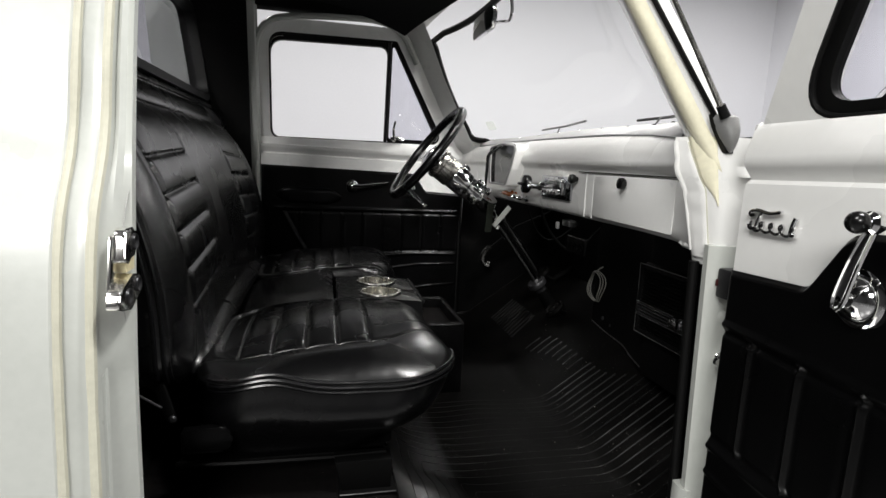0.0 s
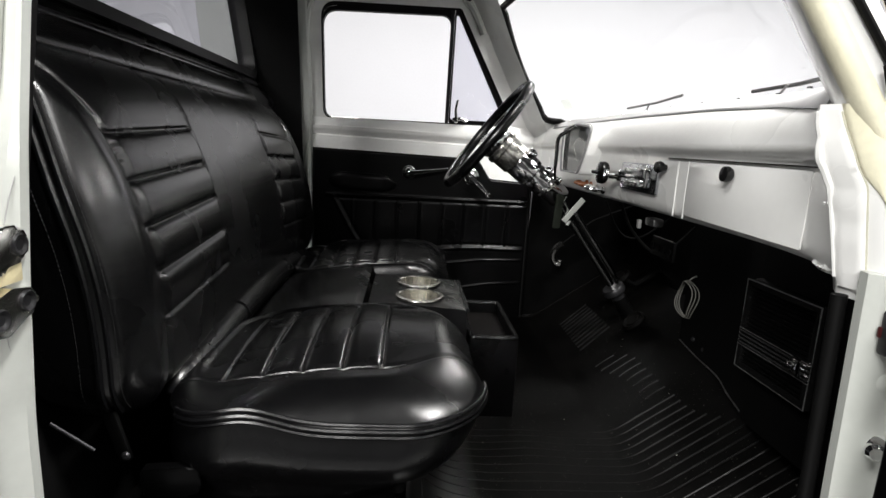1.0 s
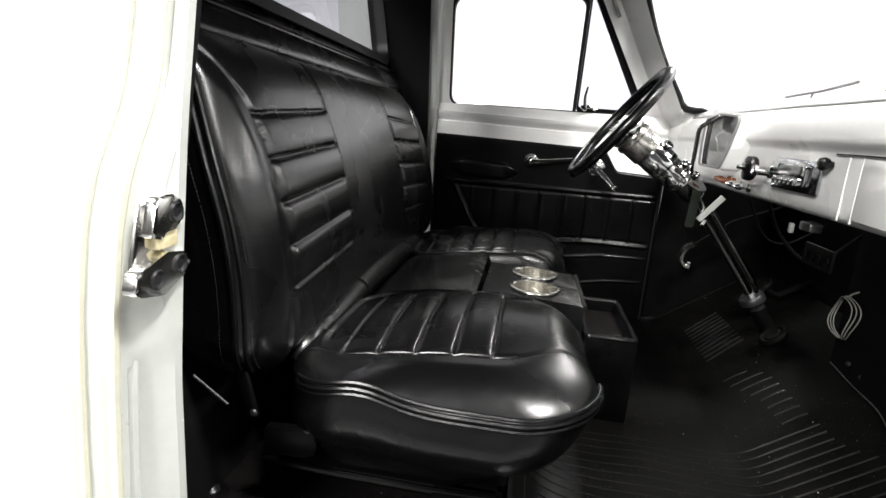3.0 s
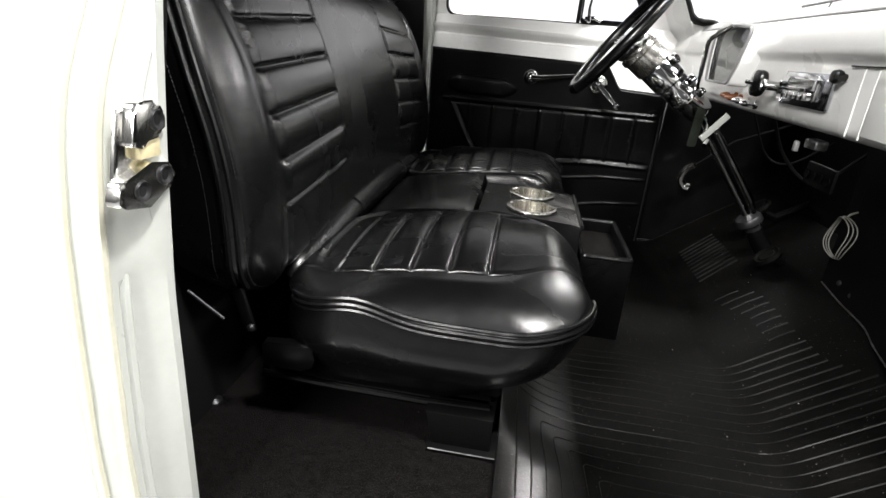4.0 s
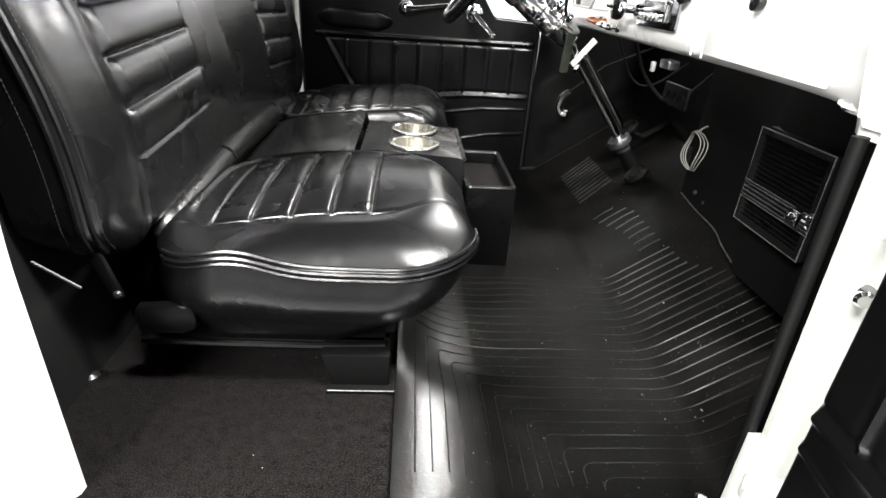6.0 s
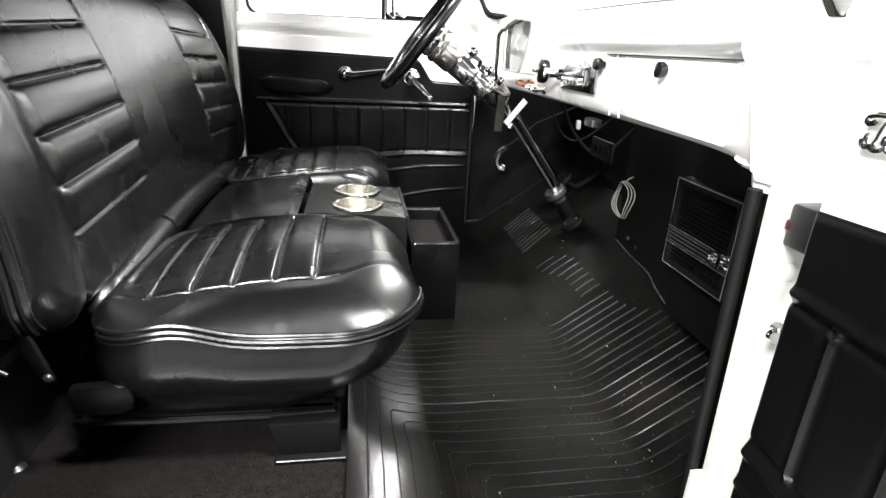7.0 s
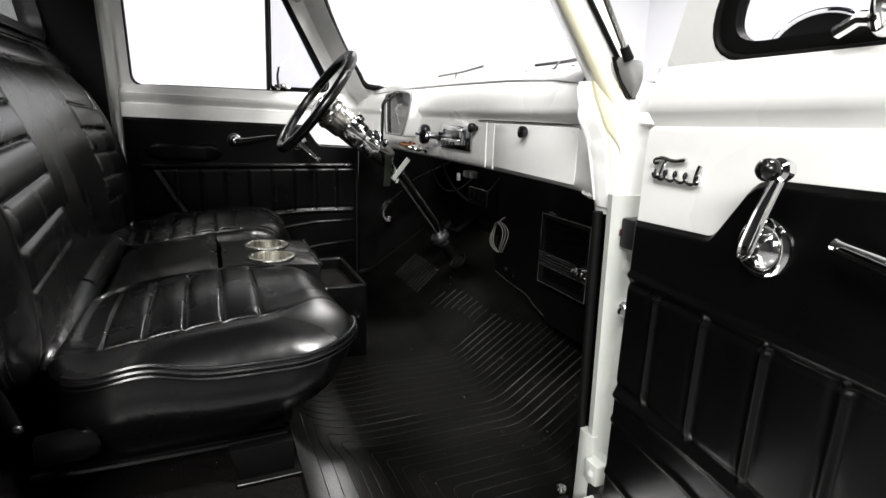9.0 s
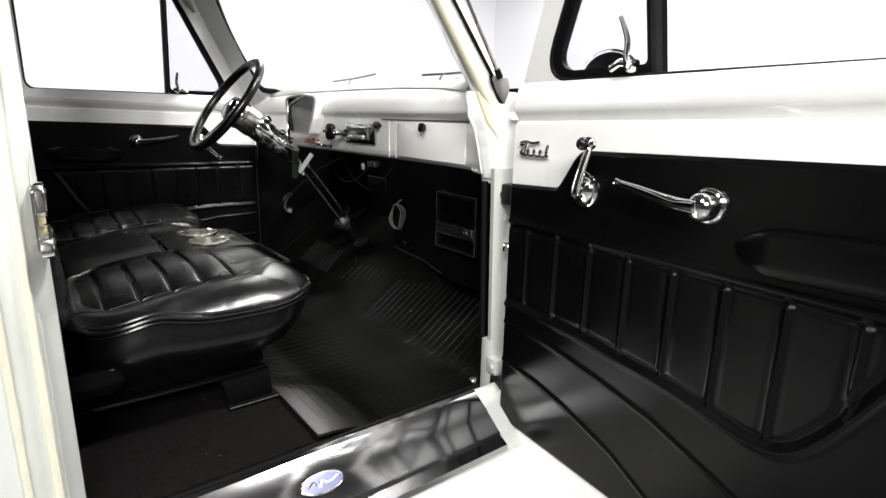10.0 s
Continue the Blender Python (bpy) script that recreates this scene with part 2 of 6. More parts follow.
def loft(bm, rings, close_ring=True, caps=True):
    """Joins rings of points of equal length into a skin."""
    vs = [[bm.verts.new(p) for p in r] for r in rings]
    n = len(vs[0])
    for a, b in zip(vs, vs[1:]):
        for j in range(n if close_ring else n - 1):
            bm.faces.new((a[j], a[(j + 1) % n], b[(j + 1) % n], b[j]))
    if caps and close_ring:
        bm.faces.new(vs[0][::-1])
        bm.faces.new(vs[-1])


def prism(bm, outline, f, h0, h1, bevel=0.0):
    """A polygon of (a, b) pairs, raised from h0 to h1; f(a, b, h) gives the place."""
    lo = [bm.verts.new(f(a, b, h0)) for a, b in outline]
    hi = [bm.verts.new(f(a, b, h1)) for a, b in outline]
    bm.faces.new(lo[::-1])
    top = bm.faces.new(hi)
    n = len(lo)
    for j in range(n):
        bm.faces.new((lo[j], lo[(j + 1) % n], hi[(j + 1) % n], hi[j]))
    if bevel:
        bmesh.ops.bevel(bm, geom=list(top.edges), offset=bevel, segments=2, profile=0.5, affect="EDGES")


def rounded(corners, radius, seg=6):
    """A polygon with its corners rounded; radius may be a list."""
    out, n = [], len(corners)
    rad = radius if isinstance(radius, (list, tuple)) else [radius] * n
    for i in range(n):
        p, a, b = Vector(corners[i]), Vector(corners[i - 1]), Vector(corners[(i + 1) % n])
        da, db = (a - p).normalized(), (b - p).normalized()
        half = max(0.05, da.angle(db) / 2)
        d = min(rad[i] / math.tan(half), (a - p).length * 0.49, (b - p).length * 0.49)
        s, e = p + da * d, p + db * d
        for k in range(seg + 1):
            t = k / seg
            q = (1 - t) ** 2 * s + 2 * t * (1 - t) * p + t * t * e
            out.append((q.x, q.y))
    return out


def frame_ring(bm, outer, inner, f, h0, h1):
    """A flat frame between two outlines of equal length, with depth."""
    rings = [[f(a, b, h0) for a, b in outer], [f(a, b, h1) for a, b in outer], [f(a, b, h1) for a, b in inner], [f(a, b, h0) for a, b in inner]]
    vs = [[bm.verts.new(p) for p in r] for r in rings]
    n = len(outer)
    for k in range(4):
        a, b = vs[k], vs[(k + 1) % 4]
        for j in range(n):
            bm.faces.new((a[j], a[(j + 1) % n], b[(j + 1) % n], b[j]))


def smooth(x, a, b):
    t = min(1.0, max(0.0, (x - a) / (b - a)))
    return t * t * (3 - 2 * t)


def spline(pts, x):
    """Piecewise-linear reading of (x, value) pairs."""
    for (x0, v0), (x1, v1) in zip(pts, pts[1:]):
        if x <= x1:
            t = max(0.0, (x - x0) / (x1 - x0))
            return v0 + (v1 - v0) * t
    return pts[-1][1]


def curve_points(pts, n=8):
    """A Catmull-Rom line through points."""
    p = [Vector(q) for q in pts]
    p = [2 * p[0] - p[1]] + p + [2 * p[-1] - p[-2]]
    out = []
    for i in range(1, len(p) - 2):
        for k in range(n):
            t = k / n
            a, b, c, d = p[i - 1], p[i], p[i + 1], p[i + 2]
            out.append(0.5 * (2 * b + (c - a) * t + (2 * a - 5 * b + 4 * c - d) * t * t + (3 * b - a - 3 * c + d) * t ** 3))
    return out + [p[-2]]

# ---- studio ----
def studio():
    bm = bmesh.new()
    box(bm, -7, 8, -7, 7, -0.1, 0.0)
    part("ground", bm, STUDIO_FLOOR, None, "grey glossy epoxy studio floor", kind="structure", category="floor")
    for name, b in (("wall_north", (-7, 8, 6.0, 6.1, 0, 4.2)), ("unseen_wall_south", (-7, 8, -6.1, -6.0, 0, 4.2)),
                    ("wall_east", (7.0, 7.1, -6.0, 6.0, 0, 4.2)), ("unseen_wall_west", (-6.1, -6.0, -6.0, 6.0, 0, 4.2))):
        bm = bmesh.new()
        box(bm, *b)
        # South and west walls are unseen, made dark to shape the reflections.
        if name in ("unseen_wall_south", "unseen_wall_west"):
            part(name, bm, UNSEEN_DARK, None, "unseen wall, coloured dark to keep reflections dark", kind="structure", category="wall")
        else:
            part(name, bm, STUDIO_WALL, None, "plain white photo studio backdrop wall", kind="structure", category="wall")
    # Added ceiling, out of view and dark so only the lamps reflect.
    bm = bmesh.new()
    box(bm, -7, 8, -7, 7, 4.2, 4.3)
    part("unseen_ceiling_studio", bm, UNSEEN_DARK, None, "unseen ceiling, coloured dark to keep reflections dark", kind="structure", category="ceiling")


studio()


# ---- cab shell ----
OUTER = [(0.30, 0.795), (0.40, 0.803), (0.61, 0.818), (0.73, 0.822), (0.82, 0.8195), (0.925, 0.815), (0.976, 0.811), (1.035, 0.803), (1.073, 0.795), (1.11, 0.780),
         (1.134, 0.766), (1.17, 0.746), (1.21, 0.735), (1.271, 0.724), (1.34, 0.705), (1.62, 0.632), (1.75, 0.60)]
INNER = [(0.30, 0.725), (0.54, 0.730), (0.68, 0.738), (1.00, 0.725), (1.215, 0.680), (1.355, 0.652), (1.62, 0.60), (1.75, 0.57)]
LIP = [(0.30, 0.748), (0.52, 0.753), (0.77, 0.755), (0.895, 0.756), (1.025, 0.746), (1.15, 0.732), (1.24, 0.717), (1.282, 0.710), (1.355, 0.694), (1.62, 0.625), (1.75, 0.59)]


def eased(table, z):
    return (spline(table, z - 0.018) + spline(table, z) + spline(table, z + 0.018)) / 3


def floor_z(x):
    """Height of the cab floor: seat platform, footwell, sloping toe board."""
    z = 0.60 - 0.067 * smooth(x, 0.352, 0.440)
    if x > 0.80:
        z += 0.70 * max(0.0, x - 0.83) if x > 0.86 else 0.35 * (x - 0.80) ** 2 / 0.06
    return z


def cab_floor():
    bm = bmesh.new()
    xs = [-0.13 + 1.30 * i / 60 for i in range(61)]
    rings = [[(x, -0.780, floor_z(x)), (x, 0.765, floor_z(x)), (x, 0.765, floor_z(x) - 0.035), (x, -0.780, floor_z(x) - 0.035)] for x in xs]
    loft(bm, rings)
    part("floor", bm, CARPET, None, "black carpeted cab floor with a sloping toe board", kind="structure", category="floor", sharp=60)


def rear_wall():
    bm = bmesh.new()

    def place(a, b, h):
        return Vector((-0.075 - 0.13 * max(0.0, b - 0.75) - h, a, b))
    outer = rounded([(-0.70, 0.60), (0.70, 0.60), (0.60, 1.70), (-0.60, 1.70)], [0.01, 0.01, 0.08, 0.08])
    inner = rounded([(-0.568, 1.342), (0.568, 1.342), (0.540, 1.625), (-0.540, 1.625)], 0.05)
    frame_ring(bm, outer, inner, place, 0.0, 0.05)
    w = part("wall_rear", bm, HEADLINER, None, "black trimmed cab rear wall", kind="structure", category="wall", sharp=40)
    bm = bmesh.new()
    i2 = rounded([(-0.554, 1.357), (0.554, 1.357), (0.527, 1.610), (-0.527, 1.610)], 0.045)
    o2 = rounded([(-0.574, 1.336), (0.574, 1.336), (0.546, 1.634), (-0.546, 1.634)], 0.055)
    frame_ring(bm, o2, i2, place, -0.010, 0.03)
    part("rear_window_gasket", bm, RUBBER_SEAL, w, "black rubber gasket")
    bm = bmesh.new()
    prism(bm, rounded([(-0.558, 1.351), (0.558, 1.351), (0.531, 1.615), (-0.531, 1.615)], 0.045), place, 0.020, 0.025)
    g = part("rear_window_pane", bm, VENT_GLASS, w, "clear rear window glass")
    g.visible_shadow = False
    # stepped moulding under the rear window
    steps = [(1.250, 0.004), (1.256, 0.030), (1.262, 0.036), (1.270, 0.037), (1.278, 0.034), (1.290, 0.030), (1.306, 0.020), (1.308, 0.012), (1.312, 0.012), (1.314, 0.018), (1.322, 0.017), (1.327, 0.012), (1.329, 0.004), (1.336, 0.0)]
    bm = bmesh.new()
    loft(bm, [[place(a, z, -h) for z, h in steps] for a in (-0.62 + 1.24 * k / 30 for k in range(31))])
    part("trim_rail", bm, VINYL, w, "black moulding under the rear window", sharp=45)
    for s in (-1, 1):
        bm = bmesh.new()
        n = 24

        def quarter(u, v):
            z = 0.60 + 1.08 * u
            y = eased(INNER, z) - 0.012
            x0 = -0.075 - 0.13 * max(0.0, z - 0.75)
            return Vector((x0 + (-0.026 - x0) * v, s * (y - 0.055 * (1 - v) ** 2), z))
        sheet(bm, quarter, n, 6, 0.012)
        part("wall_quarter", bm, HEADLINER, w, "black trimmed rear quarter panel")


def roof():
    bm = bmesh.new()

    def liner(u, v):
        y = -0.60 + 1.20 * v
        x = -0.20 + (0.86 - 0.14 * (y / 0.60) ** 2) * u
        z = 1.752 - 0.050 * (y / 0.60) ** 4 - 0.075 * max(0.0, (u - 0.55) / 0.45) ** 2 - 0.06 * max(0.0, (0.2 - u) / 0.2) ** 2
        return Vector((x, y, z))
    sheet(bm, liner, 26, 30, 0.012)
    part("ceiling", bm, HEADLINER, None, "black cab headliner", kind="structure", category="ceiling")
    bm = bmesh.new()

    def skin(u, v):
        y = -0.66 + 1.32 * v
        x = -0.26 + (0.98 - 0.14 * (y / 0.66) ** 2) * u
        z = 1.795 - 0.09 * (y / 0.66) ** 4 - 0.06 * max(0.0, (u - 0.55) / 0.45) ** 2 - 0.08 * max(0.0, (0.2 - u) / 0.2) ** 2
        return Vector((x, y, z))
    sheet(bm, skin, 26, 30, 0.012)
    part("roof", bm, WHITE, None, "white painted cab roof", kind="structure", category="roof")


def rear_pillar(s, label):
    """The door jamb behind a door, with the cab's outer corner."""
    zs = [0.36 + 1.36 * i / 80 for i in range(81)]

    def ring(z):
        yi, yo = eased(LIP if s < 0 else INNER, z), eased(OUTER, z)
        lip = 0.014 if s < 0 else 0.0
        low = smooth(z, 0.935, 0.905)
        pts = [(-0.030, yi - 0.006), (lip - 0.004, yi - 0.003), (lip, yi), (lip - 0.001, yi + 0.010), (0.005 - 0.004 * low, yi + 0.42 * (yo - yi)), (-0.001 - 0.012 * low, yi + 0.66 * (yo - yi)),
               (-0.007, yo - 0.010), (-0.012, yo - 0.002), (-0.026, yo - 0.004), (-0.036, yo - 0.001), (-0.050, yo + 0.008), (-0.085, yo + 0.011), (-0.20, yo + 0.010), (-0.34, yo - 0.03),
               (-0.34, yo - 0.06), (-0.20, yo - 0.03), (-0.06, yo - 0.04)]
        return [(x, s * y, z) for x, y in pts]
    bm = bmesh.new()
    loft(bm, [ring(z) for z in zs])
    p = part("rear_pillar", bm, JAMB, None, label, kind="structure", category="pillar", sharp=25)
    bm = bmesh.new()
    tube(bm, [(-0.014, s * (eased(OUTER, z) - 0.002), z + 0.004 * noise.noise(Vector((z * 8, 1, 1)))) for z in zs], [0.0056 + 0.0010 * noise.noise(Vector((z * 22, 4, 1))) for z in zs], 8)
    part("sealer_bead", bm, PALE_SEALER, p, "off-white seam sealer bead")
    bm = bmesh.new()
    tube(bm, [(-0.044, s * (eased(OUTER, z) + 0.0035), z) for z in zs], [0.0050 + 0.0010 * noise.noise(Vector((z * 18, 9, 1))) for z in zs], 8)
    part("sealer_bead", bm, PALE_SEALER, p, "off-white seam sealer bead")
    bm = bmesh.new()
    tube(bm, [(-0.009, s * (eased(OUTER, z) - 0.018 - 0.006 * smooth(z, 0.90, 0.945)), z) for z in zs if 0.50 < z < 0.96], [0.0060 * smooth(z, 0.965, 0.90) for z in zs if 0.50 < z < 0.96], 8)
    part("jamb_ridge", bm, JAMB, p)
    bm = bmesh.new()
    arc = [(math.sin(math.pi * i / 24) ** 0.7, 0.924 + 0.215 * i / 24) for i in range(25)]
    tube(bm, [(0.0125 - 0.0065 * h, s * (eased(LIP, z) + 0.003 + 0.022 * h), z) for h, z in arc], 0.0006, 6)
    part("plate_seam", bm, CAST_GREY, p, "grey seam round the lock plate")
    return p


def pillar_rake(z):
    """How far the windscreen pillar leans back at a height."""
    return spline([(1.10, 0.07), (1.22, 0.0), (1.485, -0.152), (1.60, -0.208), (1.70, -0.262)], z)


def front_pillar(s, label):
    """The raked post beside the windscreen and the slim post under it."""
    bm = bmesh.new()
    rings = []
    for i in range(19):
        z = 1.17 + 0.52 * i / 18
        dx, dy = pillar_rake(z), -0.20 * (z - 1.22)
        pts = [(0.820, 0.650), (0.799, 0.667), (0.779, 0.694), (0.764, 0.718), (0.757, 0.738), (0.762, 0.757), (0.780, 0.768), (0.803, 0.768), (0.826, 0.70)]
        rings.append([(x + dx, s * (y + dy), z) for x, y in pts])
    loft(bm, rings)
    p = part("front_pillar", bm, WHITE, None, label, kind="structure", category="pillar", sharp=75)
    bm = bmesh.new()
    rings = []
    for i in range(19):
        z = 1.165 + 0.50 * i / 18
        dx, dy = pillar_rake(z), -0.20 * (z - 1.22)
        pts = [(0.770, 0.733), (0.7555, 0.735), (0.7530, 0.742), (0.7533, 0.752), (0.7575, 0.7605), (0.771, 0.762)]
        rings.append([(x + dx, s * (y + dy), z) for x, y in pts])
    loft(bm, rings)
    part("sealer_bead", bm, CREAM, p, "yellowed cream sealer strip", sharp=80)
    bm = bmesh.new()
    tube(bm, [(0.778 - 0.62 * (z - 1.23), s * (0.772 - 0.20 * (z - 1.22)), z) for z in (1.23, 1.28, 1.36, 1.44, 1.52, 1.60)], 0.0038, 8)
    part("drip_seal", bm, RUBBER_SEAL, p, "black rubber strip")
    if s > 0:
        return p
    # fairing at the dash's end: a base, a plate with a curled edge on it, and the sealer beside the plate
    def fair(z, u, proud=0.0):
        """u: 0 at the inner edge, 1 halfway, 2 at the outer corner, 3 on the outer side."""
        t = (z - 1.04) / 0.185
        xi = spline([(1.03, 0.798), (1.04, 0.796), (1.10, 0.781), (1.145, 0.769), (1.172, 0.754), (1.19, 0.749), (1.225, 0.742)], z)
        xo = 0.806 - 0.032 * t
        line = [(xi + 0.016, 0.690), (xi, 0.714), ((xi + xo) / 2 - 0.003, 0.742), (xo - 0.004, 0.764), (xo + 0.006, 0.775)]
        x, y = spline([(k - 1, p[0]) for k, p in enumerate(line)], u), spline([(k - 1, p[1]) for k, p in enumerate(line)], u)
        return Vector((x - 0.85 * proud, s * (y + 0.5 * proud), z))

    bm = bmesh.new()
    rings = []
    for i in range(37):
        z = 1.036 + 0.189 * i / 36
        back = [fair(z, -1) + Vector((0.034, -s * 0.03, 0)), fair(z, 3) + Vector((0.05, -s * 0.05, 0)), fair(z, 3) + Vector((0.045, 0, 0))]
        rings.append([back[0]] + [fair(z, u) for u in (-1, -0.4, 0, 0.5, 1, 1.5, 2, 2.5, 3)] + [back[2], back[1]])
    loft(bm, rings)
    fairing = part("fairing", bm, WHITE, p, "white painted fairing at the dash end", sharp=50)

    def plate_edge(z):
        return spline([(1.046, 1.05), (1.060, 1.22), (1.15, 1.28), (1.165, 1.08), (1.18, 0.96), (1.205, 0.70), (1.225, 0.55)], z)
    bm = bmesh.new()
    rings = []
    for i in range(45):
        z = 1.047 + 0.173 * i / 44
        e = plate_edge(z)
        wave = 0.0014 * noise.noise(Vector((z * 40, 1.2, 0)))
        low = 0.10 * smooth(z, 1.056, 1.047)
        rings.append([fair(z, low + (e - low) * u, h + wave * (h > 0)) for u, h in ((0.0, -0.001), (0.0, 0.0026), (0.04, 0.0040), (0.35, 0.0034), (0.7, 0.0030), (0.96, 0.0030), (1.0, 0.0018), (1.0, -0.001))])
    loft(bm, rings)
    part("fairing_plate", bm, WHITE, fairing, "white plate with a wavy edge", sharp=60)
    bm = bmesh.new()
    lip = []
    for i in range(50):
        z = 1.056 + 0.163 * i / 49
        pinch = smooth(z, 1.132, 1.150)
        lip.append(fair(z, 0.02 + 0.10 * pinch * abs(noise.noise(Vector((z * 38, 7.1, 0)))), 0.0030) + Vector((-0.004 * pinch * noise.noise(Vector((z * 60, 2.2, 0))), 0, 0)))
    tube(bm, lip, [0.0026 + 0.0016 * smooth(q.z, 1.130, 1.150) for q in lip], 8)
    part("curled_edge", bm, WHITE, fairing, "curled white edge")
    bm = bmesh.new()
    tube(bm, [fair(1.050 + 0.168 * i / 40, plate_edge(1.050 + 0.168 * i / 40) + 0.03, 0.0003) for i in range(41)], 0.0009, 5)
    part("plate_gap", bm, PALE_SEALER, fairing, "dull sealer line beside the plate")
    bm = bmesh.new()
    rings = []
    for i in range(25):
        z = 1.128 + 0.097 * i / 24
        a, b = plate_edge(z) + 0.07, 2.15
        a += (b - 0.12 - a) * smooth(z, 1.160, 1.128)
        rings.append([fair(z, a + (b - a) * u, h) for u, h in ((0.0, -0.001), (0.0, 0.0006), (0.15, 0.0022), (0.5, 0.0030), (0.85, 0.0022), (1.0, 0.0006), (1.0, -0.001))])
    loft(bm, rings)
    part("sealer_bead", bm, CREAM, p, "yellowed cream sealer strip", sharp=80)
    # slim hinge post
    bm = bmesh.new()
    rings = []
    for i in range(9):
        z = 0.43 + 0.64 * i / 8
        x0 = 0.776 + 0.030 * (1.05 - z) + (0.010 if i == 0 else 0.0)
        x1 = 0.806 + 0.032 * (1.05 - z) - (0.006 if i == 0 else 0.0)
        pts = [(x0 + 0.030, 0.735), (x0 + 0.008, 0.752), (x0 + 0.005, 0.765), (x0 + 0.014, 0.772), (x1 - 0.004, 0.774), (x1 + 0.03, 0.78), (x1 + 0.03, 0.735)]
        rings.append([(x, s * y, z) for x, y in pts])
    loft(bm, rings)
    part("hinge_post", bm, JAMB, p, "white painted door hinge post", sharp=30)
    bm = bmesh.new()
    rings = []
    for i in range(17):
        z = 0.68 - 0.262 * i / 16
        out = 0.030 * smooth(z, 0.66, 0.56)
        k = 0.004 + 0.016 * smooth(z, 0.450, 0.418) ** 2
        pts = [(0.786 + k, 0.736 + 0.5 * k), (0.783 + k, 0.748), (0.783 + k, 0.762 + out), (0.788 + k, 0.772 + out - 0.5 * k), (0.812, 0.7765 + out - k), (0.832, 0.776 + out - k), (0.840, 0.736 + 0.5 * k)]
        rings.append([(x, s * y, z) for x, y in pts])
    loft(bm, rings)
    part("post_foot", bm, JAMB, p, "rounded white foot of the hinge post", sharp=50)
    bm = bmesh.new()
    tube(bm, [(0.786 + 0.032 * (1.05 - z), s * 0.730, z) for z in (0.56, 0.7, 0.85, 0.95, 1.04)], 0.0075, 14)
    part("door_seal", bm, RUBBER_SEAL, p, "black rubber door seal")
    return p


def front_wall():
    bm = bmesh.new()
    box(bm, 1.165, 1.19, -0.77, 0.77, 0.60, 1.26)
    w = part("wall_front", bm, BLACK_PAINT, None, "black painted firewall", kind="structure", category="wall")
    for s in (-1, 1):
        bm = bmesh.new()
        prism(bm, [(0.800, 1.05), (0.812 if s < 0 else 0.786, 0.54), (0.86, 0.55), (1.17, 0.75), (1.17, 1.22), (0.80, 1.22)], lambda a, b, h: Vector((a, s * h, b)), 0.725, 0.74)
        part("kick_panel", bm, BLACK_PAINT, w, "black kick panel")
    bm = bmesh.new()
    tube(bm, [(0.783, 0.700, z) for z in (0.54, 0.7, 0.9, 1.045)], 0.0065, 8)
    part("door_seal", bm, RUBBER_SEAL, w, "black rubber door seal")


def sill():
    bm = bmesh.new()
    prof = [(-0.791, 0.540), (-0.791, 0.596), (-0.794, 0.596), (-0.798, 0.590), (-0.836, 0.566), (-0.840, 0.561), (-0.878, 0.535), (-0.883, 0.527), (-0.902, 0.517), (-0.905, 0.506), (-0.89, 0.500), (-0.80, 0.500)]
    loft(bm, [[(x, y, z) for y, z in prof] for x in (-0.02, 0.12, 0.26, 0.40, 0.55, 0.64, 0.722)])
    p = part("door_sill", bm, POLISHED, None, "polished steel door sill plate", kind="structure", category="sill", sharp=20)
    bm = bmesh.new()
    prof = [(-0.80, 0.499), (-0.915, 0.499), (-0.930, 0.490), (-0.950, 0.44), (-1.02, 0.425), (-1.06, 0.42), (-1.07, 0.36), (-0.80, 0.36)]
    loft(bm, [[(x, y, z) for y, z in prof] for x in (-0.25, 0.3, 0.80)])
    part("rocker", bm, WHITE, p, "white painted rocker panel", sharp=30)
    bm = bmesh.new()
    prof = [(-0.7905, 0.505), (-0.7905, 0.592), (-0.797, 0.590), (-0.832, 0.567), (-0.874, 0.540), (-0.898, 0.516), (-0.903, 0.503), (-0.890, 0.4995)]
    loft(bm, [[(x, y, z) for y, z in prof] for x in (0.7225, 0.74, 0.77, 0.800)])
    part("sill_end", bm, JAMB, p, "white painted end of the sill", sharp=30)
    bm = bmesh.new()
    box(bm, 0.0, 0.74, -0.7895, -0.781, 0.560, 0.5985, 0.002)
    part("edge_strip", bm, RUBBER_SEAL, p, "black rubber edge strip")
    # oval badge
    m = Matrix.Translation((0.338, -0.8435, 0.5600)) @ Euler((radians(33), 0, 0)).to_matrix().to_4x4()

    def oval(a, b, n=36):
        return [(a * math.cos(2 * math.pi * i / n), b * math.sin(2 * math.pi * i / n)) for i in range(n)]
    bm = bmesh.new()
    prism(bm, oval(0.038, 0.0185), lambda a, b, h: m @ Vector((a, b, h)), 0.0, 0.003)
    badge = part("badge", bm, CHROME, p, "oval badge with a bright rim")
    bm = bmesh.new()
    prism(bm, oval(0.035, 0.0155), lambda a, b, h: m @ Vector((a, b, h)), 0.003, 0.004)
    part("badge_field", bm, BLUE, badge, "blue enamel field")
    bm = bmesh.new()
    tube(bm, [m @ Vector(q) for q in curve_points([(-0.027, -0.002, 0.0045), (-0.014, 0.006, 0.0045), (-0.010, -0.006, 0.0045), (0.0, 0.002, 0.0045), (0.008, -0.003, 0.0045), (0.027, 0.002, 0.0045)], 5)], 0.0012, 6)
    part("badge_stroke", bm, STEEL, badge, "pale flourish")


